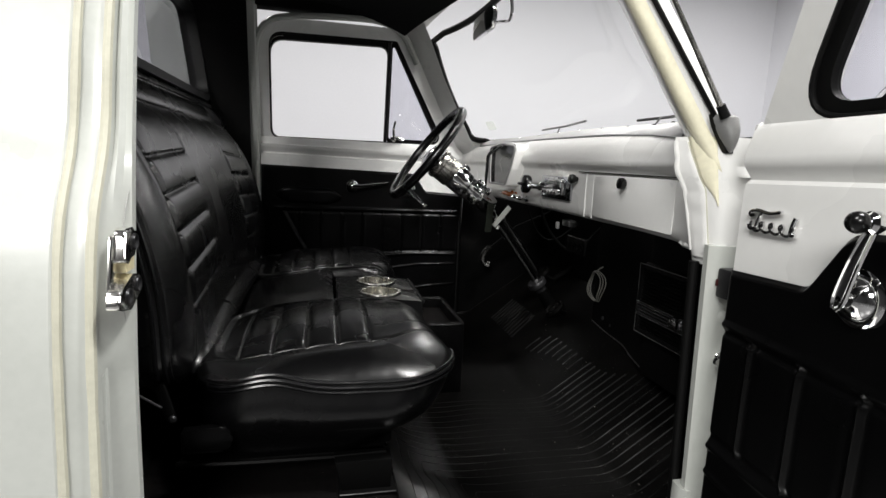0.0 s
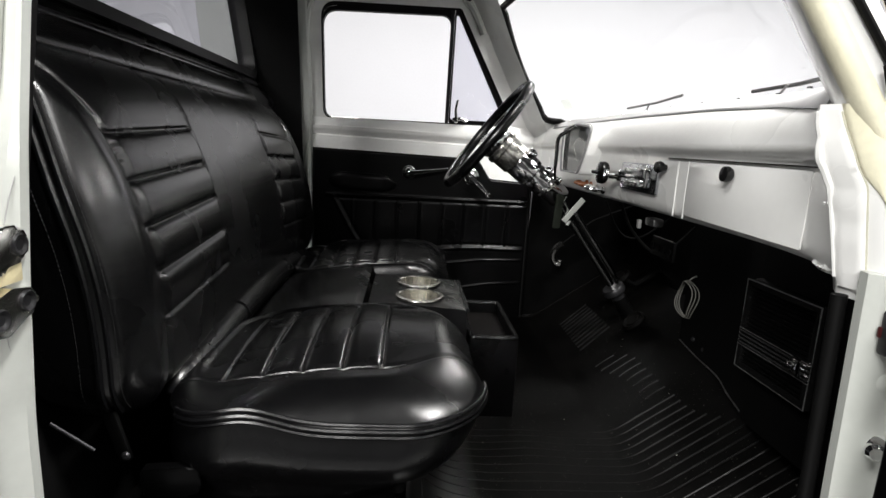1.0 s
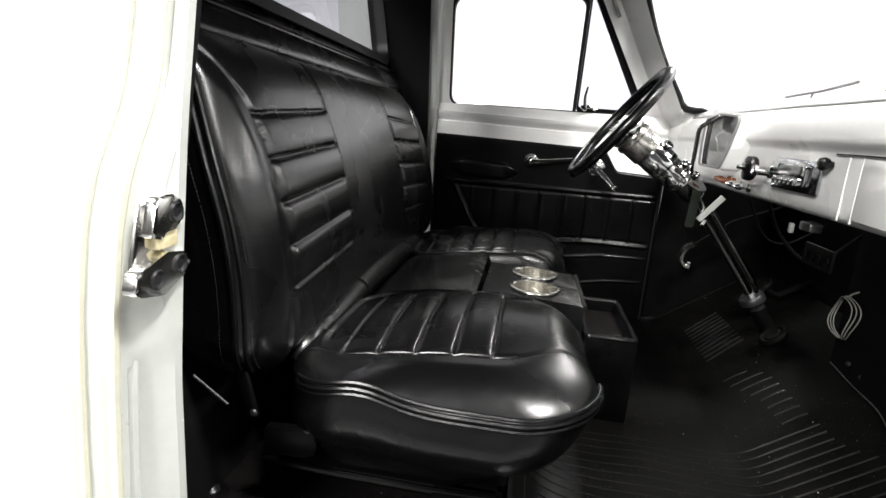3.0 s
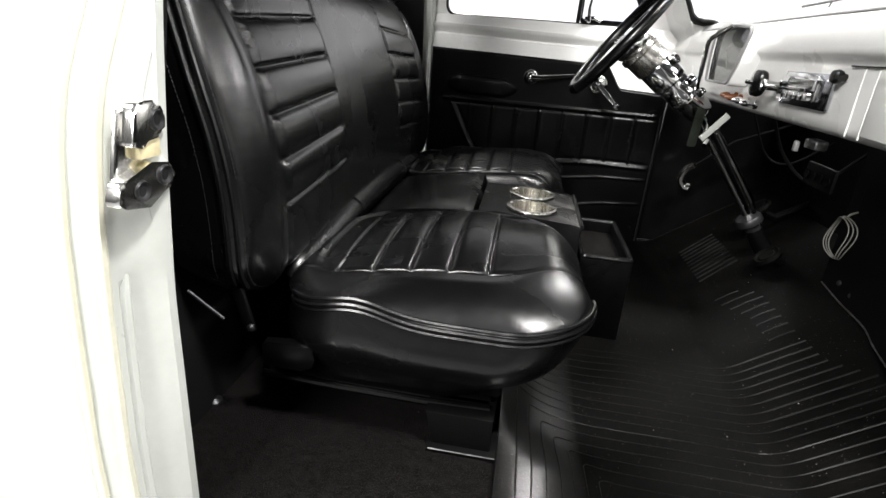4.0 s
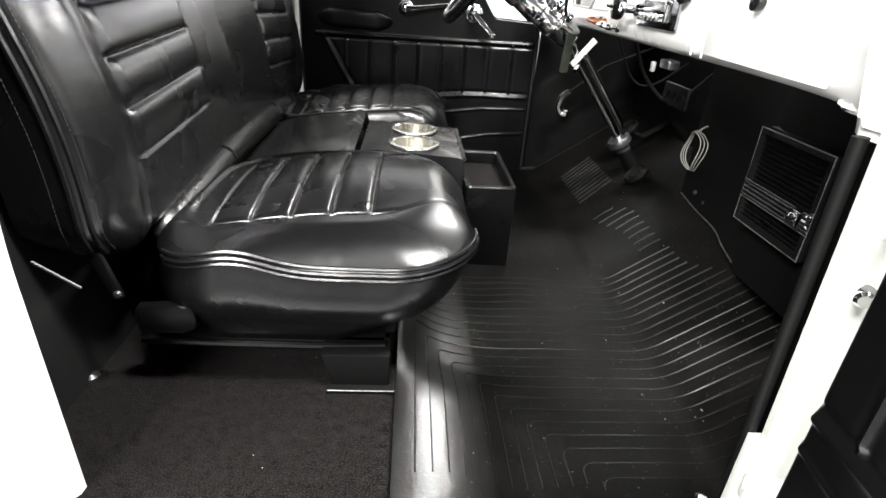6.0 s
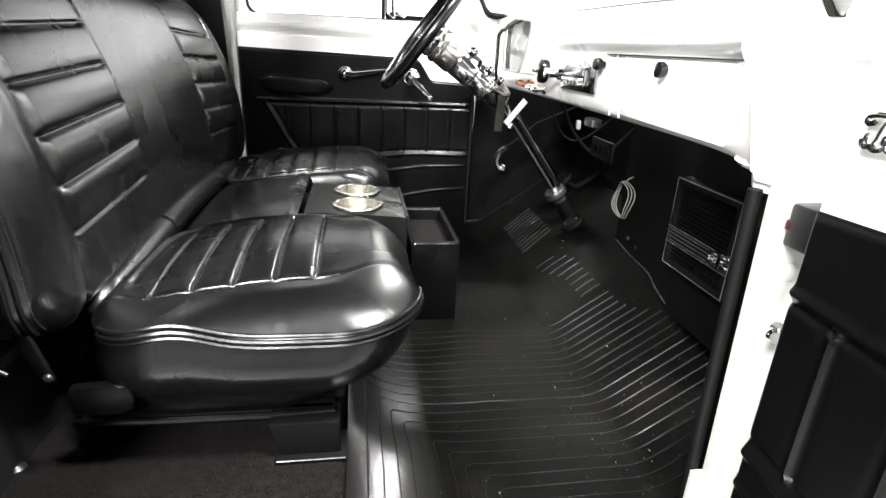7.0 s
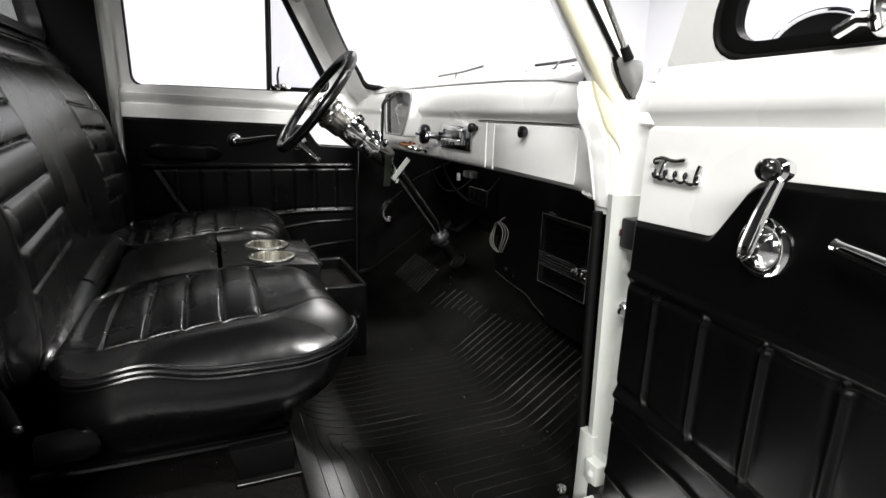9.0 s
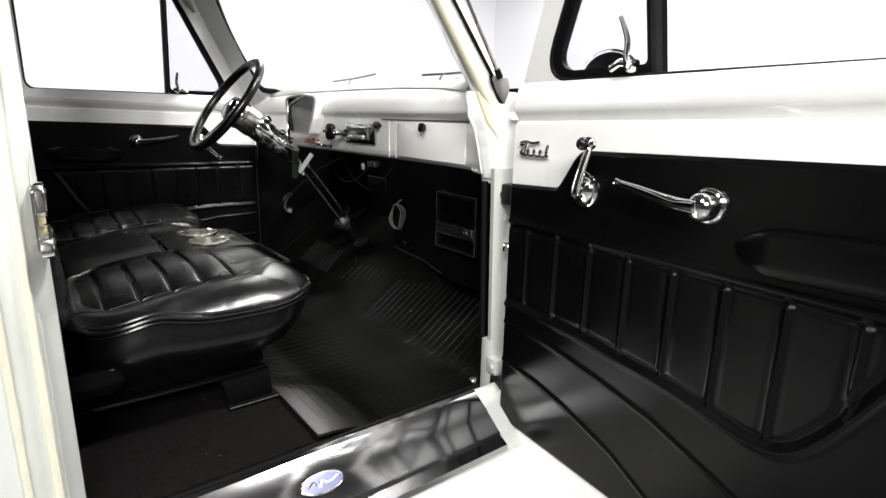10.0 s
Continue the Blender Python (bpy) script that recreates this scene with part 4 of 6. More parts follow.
def cushion_point(m, a, b, s):
    """m: 0 in the middle of the top, 1 at the lower rim."""
    mm = max(m, ROLL0)
    arc = ring_arc(a, s)
    inset = ring_inset(mm, arc)
    front = 0.478 - max(inset, 0.006) - 0.078 * max(0.0, (mm - 0.89) / 0.11) ** 1.3
    x, yy = plan_point(a, b, 0.020 + inset * 0.3, front, 0.165 + inset * 0.2, 0.600 - inset, 0.115 - 0.4 * max(0.0, inset))
    if m < ROLL0:
        f = m / ROLL0
        cx, cy = 0.215, 0.34
        x, yy = cx + (x - cx) * f, cy + (yy - cy) * f
        return Vector((x, s * yy, cushion_top(x, yy, s) + cushion_relief(x, yy)))
    seam = seam_z(x, yy)
    if mm < SEAM:
        i0 = ring_inset(ROLL0)
        x0, y0 = plan_point(a, b, 0.020 + i0 * 0.3, 0.478 - i0, 0.165 + i0 * 0.2, 0.600 - i0, 0.115 - 0.4 * i0)
        q = (mm - ROLL0) / (SEAM - ROLL0)
        z = seam + (cushion_top(x0, y0, s) - seam) * (math.cos(arc * q) - math.cos(arc)) / (1 - math.cos(arc)) + 0.0065 * math.sin(math.pi * math.sin(arc * q) / math.sin(arc)) * smooth(q, 0.0, 0.3) + cushion_relief(x, yy) * smooth(q, 0.95, 0.7)
    else:
        z = seam - (seam - 0.664) * ((mm - SEAM) / (1 - SEAM)) ** 1.05
    w = 0.0007 * noise.noise(Vector((x * 12, yy * 12, z * 12))) * smooth(mm, ROLL0, 0.8)
    w += 0.0002 * noise.noise(Vector((x * 55, yy * 30, z * 55))) * smooth(mm, ROLL0, 0.8)
    return Vector((x + w, s * (yy + w), z + w))


def seat_cushion(s):
    bm = bmesh.new()
    nx, ny = 420, 220
    grid = []
    for i in range(nx + 1):
        row = []
        for j in range(ny + 1):
            a, b = -1 + 2 * i / nx, -1 + 2 * j / ny
            m = max(abs(a), abs(b))
            k = (a / m, b / m) if m > 1e-6 else (1, 0)
            row.append(bm.verts.new(cushion_point(m, *k, s)))
        grid.append(row)
    for i in range(nx):
        for j in range(ny):
            bm.faces.new((grid[i][j], grid[i + 1][j], grid[i + 1][j + 1], grid[i][j + 1]))
    return bm


def cushion_rim(m, s, rise=0.0, out=0.0, first=0.03):
    """The line of a seam round the front and outer side of a cushion."""
    pts = []
    square = [(1, -1 + 2 * k / 40) for k in range(41)] + [(1 - 2 * k / 50, 1) for k in range(1, 51)]
    for a, b in square:
        p = cushion_point(m, a, b, s)
        c = Vector((0.215, s * 0.34, p.z))
        pts.append(p + (p - c).normalized() * out + Vector((0, 0, rise)))
    return [p for p in pts if p.x > first and (abs(p.y) > 0.47 or p.x < 0.42)]


def back_x(z):
    """The backrest's profile: upright below, leaning back above."""
    table = [(0.76, 0.010), (0.86, 0.012), (0.936, 0.010), (0.996, 0.002), (1.052, -0.011), (1.11, -0.031), (1.169, -0.054), (1.238, -0.080), (1.34, -0.118)]
    return (spline(table, z - 0.03) + spline(table, z - 0.015) + spline(table, z) + spline(table, z + 0.015) + spline(table, z + 0.03)) / 5


def back_face(y, z):
    """How far the backrest's face stands proud of its profile."""
    yy = abs(y)
    h = 0.006 + 0.007 * smooth(yy, 0.20, 0.50)
    outer = spline([(0.78, 0.502), (1.12, 0.506), (1.18, 0.520), (1.23, 0.548), (1.28, 0.59)], z)
    field = smooth(yy, 0.216, 0.226) * smooth(yy, outer + 0.002, outer - 0.007)
    lift = z - 0.045 * (0.475 - yy)
    if 0.90 < lift < 1.185:
        k = (lift - 0.918) / 0.0605
        d = abs(k - round(k)) * 0.0605
        puff = 0.0046 * (1 - (1 - d / 0.03025) ** 2.4) if 0.918 < lift < 1.160 else 0.0
        h += field * (puff - 0.0040 * bead(d, 0.0042))
    h -= 0.0030 * bead(yy - 0.220, 0.0036)
    h -= 0.0050 * bead(yy - outer, 0.0046)
    h += 0.010 * smooth(yy, outer, outer + 0.05)
    h += 0.0006 * noise.noise(Vector((y * 8, z * 8, 3.1))) + 0.00006 * noise.noise(Vector((y * 30, z * 30, 5.1)))
    return h


def back_point(m, a, b):
    mm = max(m, 0.64)
    deep = 0.034 + 0.022 * max(0.0, b) ** 8
    if mm < 0.93:
        q, arc = 1.30 * (mm - 0.64) / 0.29, 1.30
        inset, depth = 0.090 * (1 - math.sin(q) / math.sin(arc)), deep * (1 - math.cos(q)) / (1 - math.cos(arc))
    else:
        q = (mm - 0.93) / 0.07
        inset, depth = 0.010 * q * q, deep + 0.074 * q
    y, z = plan_point(a, b, -0.618 + inset, 0.618 - inset, 0.800 + inset * 0.4, 1.278 - inset, 0.07)
    if m < 0.64:
        f = m / 0.64
        y, z = y * f, 1.04 + (z - 1.04) * f
    y *= 1 - 0.045 * smooth(z, 1.06, 1.25)
    fade = smooth(mm, 0.97, 0.86)
    return Vector((back_x(z) + back_face(y, z) * (0.35 + 0.65 * fade) - depth, y, z))


def backrest():
    bm = bmesh.new()
    ny, nz = 260, 560
    grid = []
    for i in range(ny + 1):
        row = []
        for j in range(nz + 1):
            a, b = -1 + 2 * i / ny, -1 + 2 * j / nz
            m = max(abs(a), abs(b))
            k = (a / m, b / m) if m > 1e-6 else (1, 0)
            row.append(bm.verts.new(back_point(m, *k)))
        grid.append(row)
    for i in range(ny):
        for j in range(nz):
            bm.faces.new((grid[i][j], grid[i + 1][j], grid[i + 1][j + 1], grid[i][j + 1]))
    return bm


def stitches(bm, pts, r, dash=0.0040, gap=0.0026):
    """A row of short thread stitches along points."""
    pts = [Vector(p) for p in pts]
    carry = 0.0
    for p, q in zip(pts, pts[1:]):
        run, d = (q - p).length, (q - p)
        if run < 1e-6:
            continue
        d = d / run
        at = carry
        while at + dash <= run + 0.001:
            tube(bm, [p + d * at, p + d * (at + dash)], r, 4)
            at += dash + gap
        carry = max(0.0, at - run)


def bench_seat():
    t = thing("bench_seat", (0.2, 0, 0.60), "black vinyl bench seat with pleated panels", "seat")
    b = part("backrest", backrest(), VINYL, t, "pleated black vinyl backrest", sharp=70)
    for s in (-1, 1):
        def side(m, out=0.0012):
            pts = [back_point(m, s, -1 + 2 * k / 90) for k in range(91)] + [back_point(m, s * (1 - k / 12), 1) for k in range(1, 13)]
            return [p + Vector((out, s * out, 0)) for p in pts]
        for m, r in ((0.898, 0.0034), (0.925, 0.0034)):
            bm = bmesh.new()
            tube(bm, side(m), r, 6)
            part("back_piping", bm, PIPING, b, "black piping")
        for m in (0.872, 0.946):
            bm = bmesh.new()
            stitches(bm, side(m, 0.0004), 0.0005, 0.0034, 0.0022)
            part("stitching", bm, THREAD, b, "grey thread stitches")
    for s, label in ((-1, "pleated passenger seat cushion"), (1, "pleated driver's seat cushion")):
        c = part("seat_cushion", seat_cushion(s), VINYL, t, label, sharp=70)
        for rise, r, out in ((0.0080, 0.0029, 0.0008), (0.0, 0.0031, 0.0030), (-0.0085, 0.0029, 0.0022)):
            bm = bmesh.new()
            tube(bm, cushion_rim(0.885, s, rise, out), r, 6)
            part("seat_piping", bm, PIPING, c, "black piping")
        # welted seam between the pleats and the side panel
        seam = []
        for k in range(60):
            a, lo, hi = -0.86 + 1.80 * k / 59, ROLL0, SEAM
            for _ in range(24):
                mid = (lo + hi) / 2
                p = cushion_point(mid, a, 1.0, s)
                lo, hi = (mid, hi) if abs(p.y) < side_seam(p.x) else (lo, mid)
            seam.append(cushion_point(lo, a, 1.0, s) + Vector((0, 0, 0.0018)))
        bm = bmesh.new()
        tube(bm, seam, 0.0019, 6)
        part("seam_welt", bm, PIPING, c, "thin black welt")
    # middle cushion
    bm = bmesh.new()

    def middle(u, v):
        x, y = 0.035 + 0.224 * u, -0.192 + 0.384 * v
        edge = min(u * 0.224, 10, 0.384 * v, 0.384 * (1 - v))
        z = 0.785 + 0.050 * math.sin(math.pi / 2 * min(1.0, (x + 0.03) / 0.30)) + 0.008 * (1 - (y / 0.192) ** 4) - 0.012 * (1 - smooth(edge, 0.0, 0.02)) - 0.010 * smooth(u, 0.93, 1.0)
        z += 0.010 * smooth(u, 0.80, 0.95) * smooth(v, 0.6, 0.9) + 0.0015 * noise.noise(Vector((x * 12, y * 12, 9)))
        return Vector((x, y, z))
    surf(bm, middle, 40, 40)
    bmesh.ops.solidify(bm, geom=list(bm.faces), thickness=0.10)
    part("middle_cushion", bm, VINYL, t, "plain black vinyl middle cushion", sharp=70)
    # roll where back and cushions meet
    bm = bmesh.new()
    n = 60
    ys = [-0.486 + 0.972 * k / n for k in range(n + 1)]
    tube(bm, [(0.014, y, 0.820 - 0.026 * (y / 0.48) ** 2) for y in ys], [0.029 * (1 - 0.80 * smooth(abs(y), 0.450, 0.487)) for y in ys], 18)
    roll = part("lumbar_roll", bm, VINYL, t, "black vinyl roll at the seat's crease", sharp=60)
    for y in (-0.194, 0.194):
        bm = bmesh.new()
        tube(bm, [(0.014 + 0.0293 * math.cos(a), y, 0.816 + 0.0293 * math.sin(a)) for a in (math.pi * k / 12 for k in range(13))], 0.0026, 6)
        part("roll_seam", bm, PIPING, roll, "seam across the roll")
    # frame under the cushions
    bm = bmesh.new()
    box(bm, 0.04, 0.36, -0.52, 0.52, 0.655, 0.72, 0.008)
    part("seat_frame", bm, BLACK_PAINT, t, "black steel seat frame")
    for s in (-1, 1):
        bm = bmesh.new()
        tube(bm, [(0.0, s * 0.555, 0.662), (0.12, s * 0.556, 0.659), (0.25, s * 0.556, 0.658), (0.345, s * 0.552, 0.659)], 0.0055, 8)
        r = part("seat_rail", bm, BLACK_PAINT, t, "worn steel seat rail")
        bm = bmesh.new()
        box(bm, 0.0, 0.345, min(s * 0.52, s * 0.545), max(s * 0.52, s * 0.545), 0.646, 0.660, 0.003)
        part("rail_channel", bm, MATTE_BLACK, r, "black rail channel")
        bm = bmesh.new()
        prism(bm, [(0.268, 0.606), (0.352, 0.606), (0.352, 0.660), (0.255, 0.660)], lambda a, q, h: Vector((a, s * h, q)), 0.535, 0.580, bevel=0.003)
        box(bm, 0.262, 0.362, min(s * 0.53, s * 0.592), max(s * 0.53, s * 0.592), 0.600, 0.607, 0.002)
        k = part("seat_bracket", bm, MATTE_BLACK, t, "black steel floor bracket")
        bm = bmesh.new()
        tube(bm, [(0.264, s * 0.592, 0.6068), (0.30, s * 0.5925, 0.6070), (0.36, s * 0.592, 0.6068)], 0.0011, 6)
        part("worn_edge", bm, WORN_EDGE, k, "worn bright edge")
    bm = bmesh.new()
    prism(bm, rounded([(0.018, 0.700), (0.094, 0.700), (0.094, 0.744), (0.018, 0.738)], [0.004, 0.018, 0.018, 0.004]), lambda a, q, h: Vector((a, -h, q)), 0.575, 0.590, bevel=0.004)
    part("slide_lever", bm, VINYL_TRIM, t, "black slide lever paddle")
    bm = bmesh.new()
    tube(bm, [(-0.028, -0.676, 0.850), (0.016, -0.676, 0.819)], 0.0019, 8)
    part("strap_hook", bm, DARK_METAL, t, "small steel hook")
    bm = bmesh.new()
    prism(bm, rounded([(-0.016, 0.826), (0.000, 0.826), (0.018, 0.762), (0.004, 0.758)], 0.004, 3), lambda a, q, h: Vector((a, -h, q)), 0.600, 0.606, bevel=0.001)
    k = part("hinge_arm", bm, BLACK_PAINT, t, "black backrest hinge arm")
    bm = bmesh.new()
    lathe(bm, [(0, 0), (0.006, 0), (0.004, 0.003), (0, 0.004)], axis_pose((0.011, -0.606, 0.768), (0, -1, 0)), 10)
    part("hinge_bolt", bm, DARK_METAL, k, "steel bolt")
    bm = bmesh.new()
    lathe(bm, [(0, 0), (0.012, 0), (0.012, 0.004), (0.006, 0.009), (0, 0.009)], Matrix.Translation((-0.078, -0.566, 0.600)), 12)
    part("floor_bolt", bm, DARK_METAL, t, "dull steel floor bolt")


def cup_console():
    t = thing("cup_console", (0.38, 0, 0.62), "black vinyl console with two steel cup holders", "console")
    bm = bmesh.new()
    holes = [(0.380, -0.063), (0.380, 0.060)]
    # top with two round openings, from rows of strips round each hole
    n = 32
    for (cx, cy), (y0, y1) in zip(holes, ((-0.128, 0.0), (0.0, 0.128))):
        rim = [(cx + 0.0475 * math.cos(2 * math.pi * k / n), cy + 0.0475 * math.sin(2 * math.pi * k / n)) for k in range(n)]
        outer = []
        for k in range(n):
            c, s = math.cos(2 * math.pi * k / n), math.sin(2 * math.pi * k / n)
            reach = min(((0.484 - cx) if c > 0 else (cx - 0.270)) / max(abs(c), 1e-6), ((y1 - cy) if s > 0 else (cy - y0)) / max(abs(s), 1e-6))
            outer.append((cx + c * reach, cy + s * reach))
        for corner in ((0.270, y0), (0.270, y1), (0.484, y0), (0.484, y1)):
            k = min(range(n), key=lambda q: math.dist(outer[q], corner))
            outer[k] = corner
        a = [bm.verts.new((x, y, 0.829)) for x, y in rim]
        b = [bm.verts.new((x, y, 0.829 - 0.010 * smooth(x, 0.36, 0.484))) for x, y in outer]
        c = [bm.verts.new((x, y, 0.74)) for x, y in rim]
        for k in range(n):
            bm.faces.new((a[k], a[(k + 1) % n], b[(k + 1) % n], b[k]))
            bm.faces.new((a[k], c[k], c[(k + 1) % n], a[(k + 1) % n]))
    bmesh.ops.remove_doubles(bm, verts=bm.verts, dist=0.0005)
    top = part("console_top", bm, VINYL, t, "padded vinyl top", sharp=40)
    bm = bmesh.new()
    box(bm, 0.270, 0.4805, -0.1255, 0.1255, 0.62, 0.742, 0.004)
    part("console_body", bm, VINYL, t, "black vinyl console body")
    outline = rounded([(0.270, 0.62), (0.481, 0.62), (0.481, 0.819), (0.470, 0.8215), (0.36, 0.8285), (0.270, 0.8285)], [0.002, 0.002, 0.004, 0.002, 0.002, 0.008], 3)
    for y0, y1 in ((-0.1285, -0.1255), (0.1255, 0.1285)):
        bm = bmesh.new()
        prism(bm, outline, lambda a, q, h: Vector((a, h, q)), y0, y1)
        part("side_panel", bm, VINYL, t, "vinyl side panel")
    for name, x0, x1 in (("front_panel", 0.4805, 0.4845), ("rear_panel", 0.270, 0.274)):
        bm = bmesh.new()
        box(bm, x0, x1, -0.1253, 0.1253, 0.62, 0.8175 if x0 > 0.4 else 0.827, 0.0015)
        part(name, bm, VINYL, t, "vinyl panel")
    bm = bmesh.new()
    tube(bm, [(0.484, y, 0.8185) for y in (-0.126, -0.06, 0.0, 0.06, 0.126)], 0.005, 8)
    part("console_edge", bm, PIPING, t, "black rolled front edge")
    for cx, cy in holes:
        bm = bmesh.new()
        prof = [(0.0, -0.074), (0.040, -0.074), (0.0425, -0.070), (0.0455, -0.002), (0.0455, 0.0015), (0.048, 0.0035), (0.054, 0.0028), (0.0555, 0.0), (0.046, -0.001), (0.043, -0.072), (0.0, -0.076)]
        lathe(bm, prof, Matrix.Translation((cx, cy, 0.8305)), 40)
        part("cup_holder", bm, STEEL, t, "brushed stainless cup insert")


def storage_tray():
    t = thing("storage_tray", (0.56, 0.07, 0.535), "open black storage box in front of the console", "box")
    x0, x1, y0, y1, z0, z1, k = 0.500, 0.614, -0.064, 0.225, 0.536, 0.735, 0.009
    for name, b in (("side_wall", (x0, x1, y0, y0 + k, z0, z1)), ("side_wall", (x0, x1, y1 - k, y1, z0, z1)),
                    ("end_wall", (x0, x0 + k, y0 + k, y1 - k, z0, z1)), ("end_wall", (x1 - k, x1, y0 + k, y1 - k, z0, z1))):
        bm = bmesh.new()
        box(bm, *b, bevel=0.003)
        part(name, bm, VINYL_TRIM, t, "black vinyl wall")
    bm = bmesh.new()
    box(bm, x0 + k, x1 - k, y0 + k, y1 - k, 0.699, 0.706)
    part("tray_liner", bm, CARPET, t, "black carpet liner")
    bm = bmesh.new()
    tube(bm, [(x, y, z1) for x, y in rounded([(x0 + 0.004, y0 + 0.004), (x1 - 0.004, y0 + 0.004), (x1 - 0.004, y1 - 0.004), (x0 + 0.004, y1 - 0.004)], 0.008, 4)], 0.006, 8, closed=True)
    part("tray_rim", bm, BLACK_PLASTIC, t, "glossy black rim")


bench_seat()
cup_console()
storage_tray()

# ---- dashboard ----
DASH = [(0.985, 1.262), (0.955, 1.268), (0.915, 1.264), (0.890, 1.259), (0.868, 1.251), (0.850, 1.239), (0.838, 1.224), (0.830, 1.206), (0.8262, 1.192), (0.8255, 1.185),
        (0.8275, 1.1805), (0.8335, 1.175), (0.8385, 1.169), (0.8395, 1.164), (0.838, 1.155), (0.838, 1.120), (0.839, 1.080), (0.842, 1.064), (0.850, 1.056), (0.864, 1.052), (0.91, 1.056)]


def dash_bend(y):
    return -0.05 * (abs(y) / 0.71) ** 6


def front_pose(x, y, z):
    """A pose whose z axis points out of the dash, towards the seats."""
    return axis_pose((x, y, z), (-1, 0, 0.06))


def knob(parent, name, y, z, r, depth, mat, label, x=0.836):
    bm = bmesh.new()
    prof = [(0.0, 0.0), (r * 0.45, 0.0), (r * 0.45, depth * 0.35), (r * 0.92, depth * 0.42), (r, depth * 0.55), (r * 0.97, depth * 0.92), (r * 0.75, depth), (0.0, depth)]
    lathe(bm, prof, front_pose(x, y, z), 20)
    return part(name, bm, mat, parent, label)


def dashboard():
    t = thing("dashboard", (0.86, 0, 1.05), "white painted steel dashboard with glove box and radio", "dashboard")
    bm = bmesh.new()
    n = 90
    loft(bm, [[(min(x, max(0.846, windscreen_point(0.0, min(1.0, max(0.0, 0.5 - y / 1.33))).x + 0.012 - dash_bend(y))) + dash_bend(y), y, z) for x, z in DASH] for y in (-0.715 + 1.43 * i / n for i in range(n + 1))], close_ring=False, caps=False)
    bmesh.ops.recalc_face_normals(bm, faces=bm.faces)
    bmesh.ops.solidify(bm, geom=list(bm.faces), thickness=0.004)
    part("dash_body", bm, WHITE, t, "white painted dash panel", sharp=35)
    # defroster strip under the glass
    bm = bmesh.new()
    pts = []
    for i in range(49):
        y = -0.62 + 1.24 * i / 48
        p = windscreen_point(0.0, 0.5 - y / 1.33)
        zf = spline([(-0.62, 1.231), (-0.5, 1.241), (-0.3, 1.249), (0.0, 1.2515), (0.4, 1.2515), (0.62, 1.240)], y)
        xf = spline([(1.224, 0.838), (1.239, 0.850), (1.251, 0.868), (1.259, 0.890)], zf) + dash_bend(y)
        pts.append([(p.x - 0.003, y, p.z + 0.001), (0.5 * (p.x + xf), y, 0.5 * (p.z + zf) + 0.0050), (xf - 0.001, y, zf + 0.0035), (xf - 0.003, y, zf + 0.0005), (xf + 0.002, y, zf - 0.003), (p.x - 0.003, y, p.z - 0.007)])
    loft(bm, pts)
    strip = part("defroster_strip", bm, GREY_STRIP, t, "grey metal strip along the windscreen")
    for i in range(9):
        y = -0.54 + 1.08 * i / 8
        p = windscreen_point(0.0, 0.5 - y / 1.33)
        bm = bmesh.new()
        lathe(bm, [(0, 0), (0.004, 0), (0.003, 0.002), (0, 0.0025)], Matrix.Translation((p.x - 0.030, y, p.z - 0.0050)), 10)
        part("screw", bm, CHROME, strip, "small screw")
    # glove box lid
    bm = bmesh.new()
    prism(bm, rounded([(-0.630, 1.066), (-0.302, 1.066), (-0.302, 1.160), (-0.630, 1.160)], 0.004, 3), lambda a, b, h: Vector((0.8385 + dash_bend(a) - h, a, b)), 0.0, 0.0018, bevel=0.0008)
    lid = part("glove_box_lid", bm, WHITE, t, "white glove box lid")
    bm = bmesh.new()
    lathe(bm, [(0, 0), (0.007, 0), (0.006, 0.006), (0.005, 0.010), (0.010, 0.012), (0.0120, 0.017), (0.0112, 0.023), (0.005, 0.026), (0, 0.026)], front_pose(0.834, -0.452, 1.145), 20)
    part("lid_knob", bm, BLACK_PLASTIC, lid, "black knob")
    for y in (-0.262, -0.299):
        bm = bmesh.new()
        tube(bm, [(0.8385, y, 1.060), (0.8380, y, 1.10), (0.8378, y, 1.14), (0.8385, y, 1.163)], 0.0016, 6)
        part("panel_seam", bm, WHITE, t, "raised panel seam")
    bm = bmesh.new()
    loft(bm, [[(0.8345 + dash_bend(y), y, 1.1635), (0.842 + dash_bend(y), y, 1.1635), (0.842 + dash_bend(y), y, 1.1655), (0.8345 + dash_bend(y), y, 1.1655)] for y in (-0.645 + 0.42 * i / 20 for i in range(21))])
    part("shadow_gap", bm, BLACK_PAINT, t, "dark gap above the glove box")
    radio(t)
    cluster(t)
    for y, z, mat, label in ((0.238, 1.082, AMBER, "amber pull switch"), (0.205, 1.080, AMBER, "amber pull switch"), (0.150, 1.077, CHROME, "chrome pull switch"), (0.105, 1.075, CHROME, "chrome pull switch")):
        bm = bmesh.new()
        lathe(bm, [(0, 0), (0.010, 0), (0.010, 0.005), (0.004, 0.008), (0.004, 0.016), (0.0075, 0.019), (0.0075, 0.027), (0.003, 0.038), (0, 0.039)], front_pose(0.838, y, z), 16)
        part("pull_switch", bm, mat, t, label)


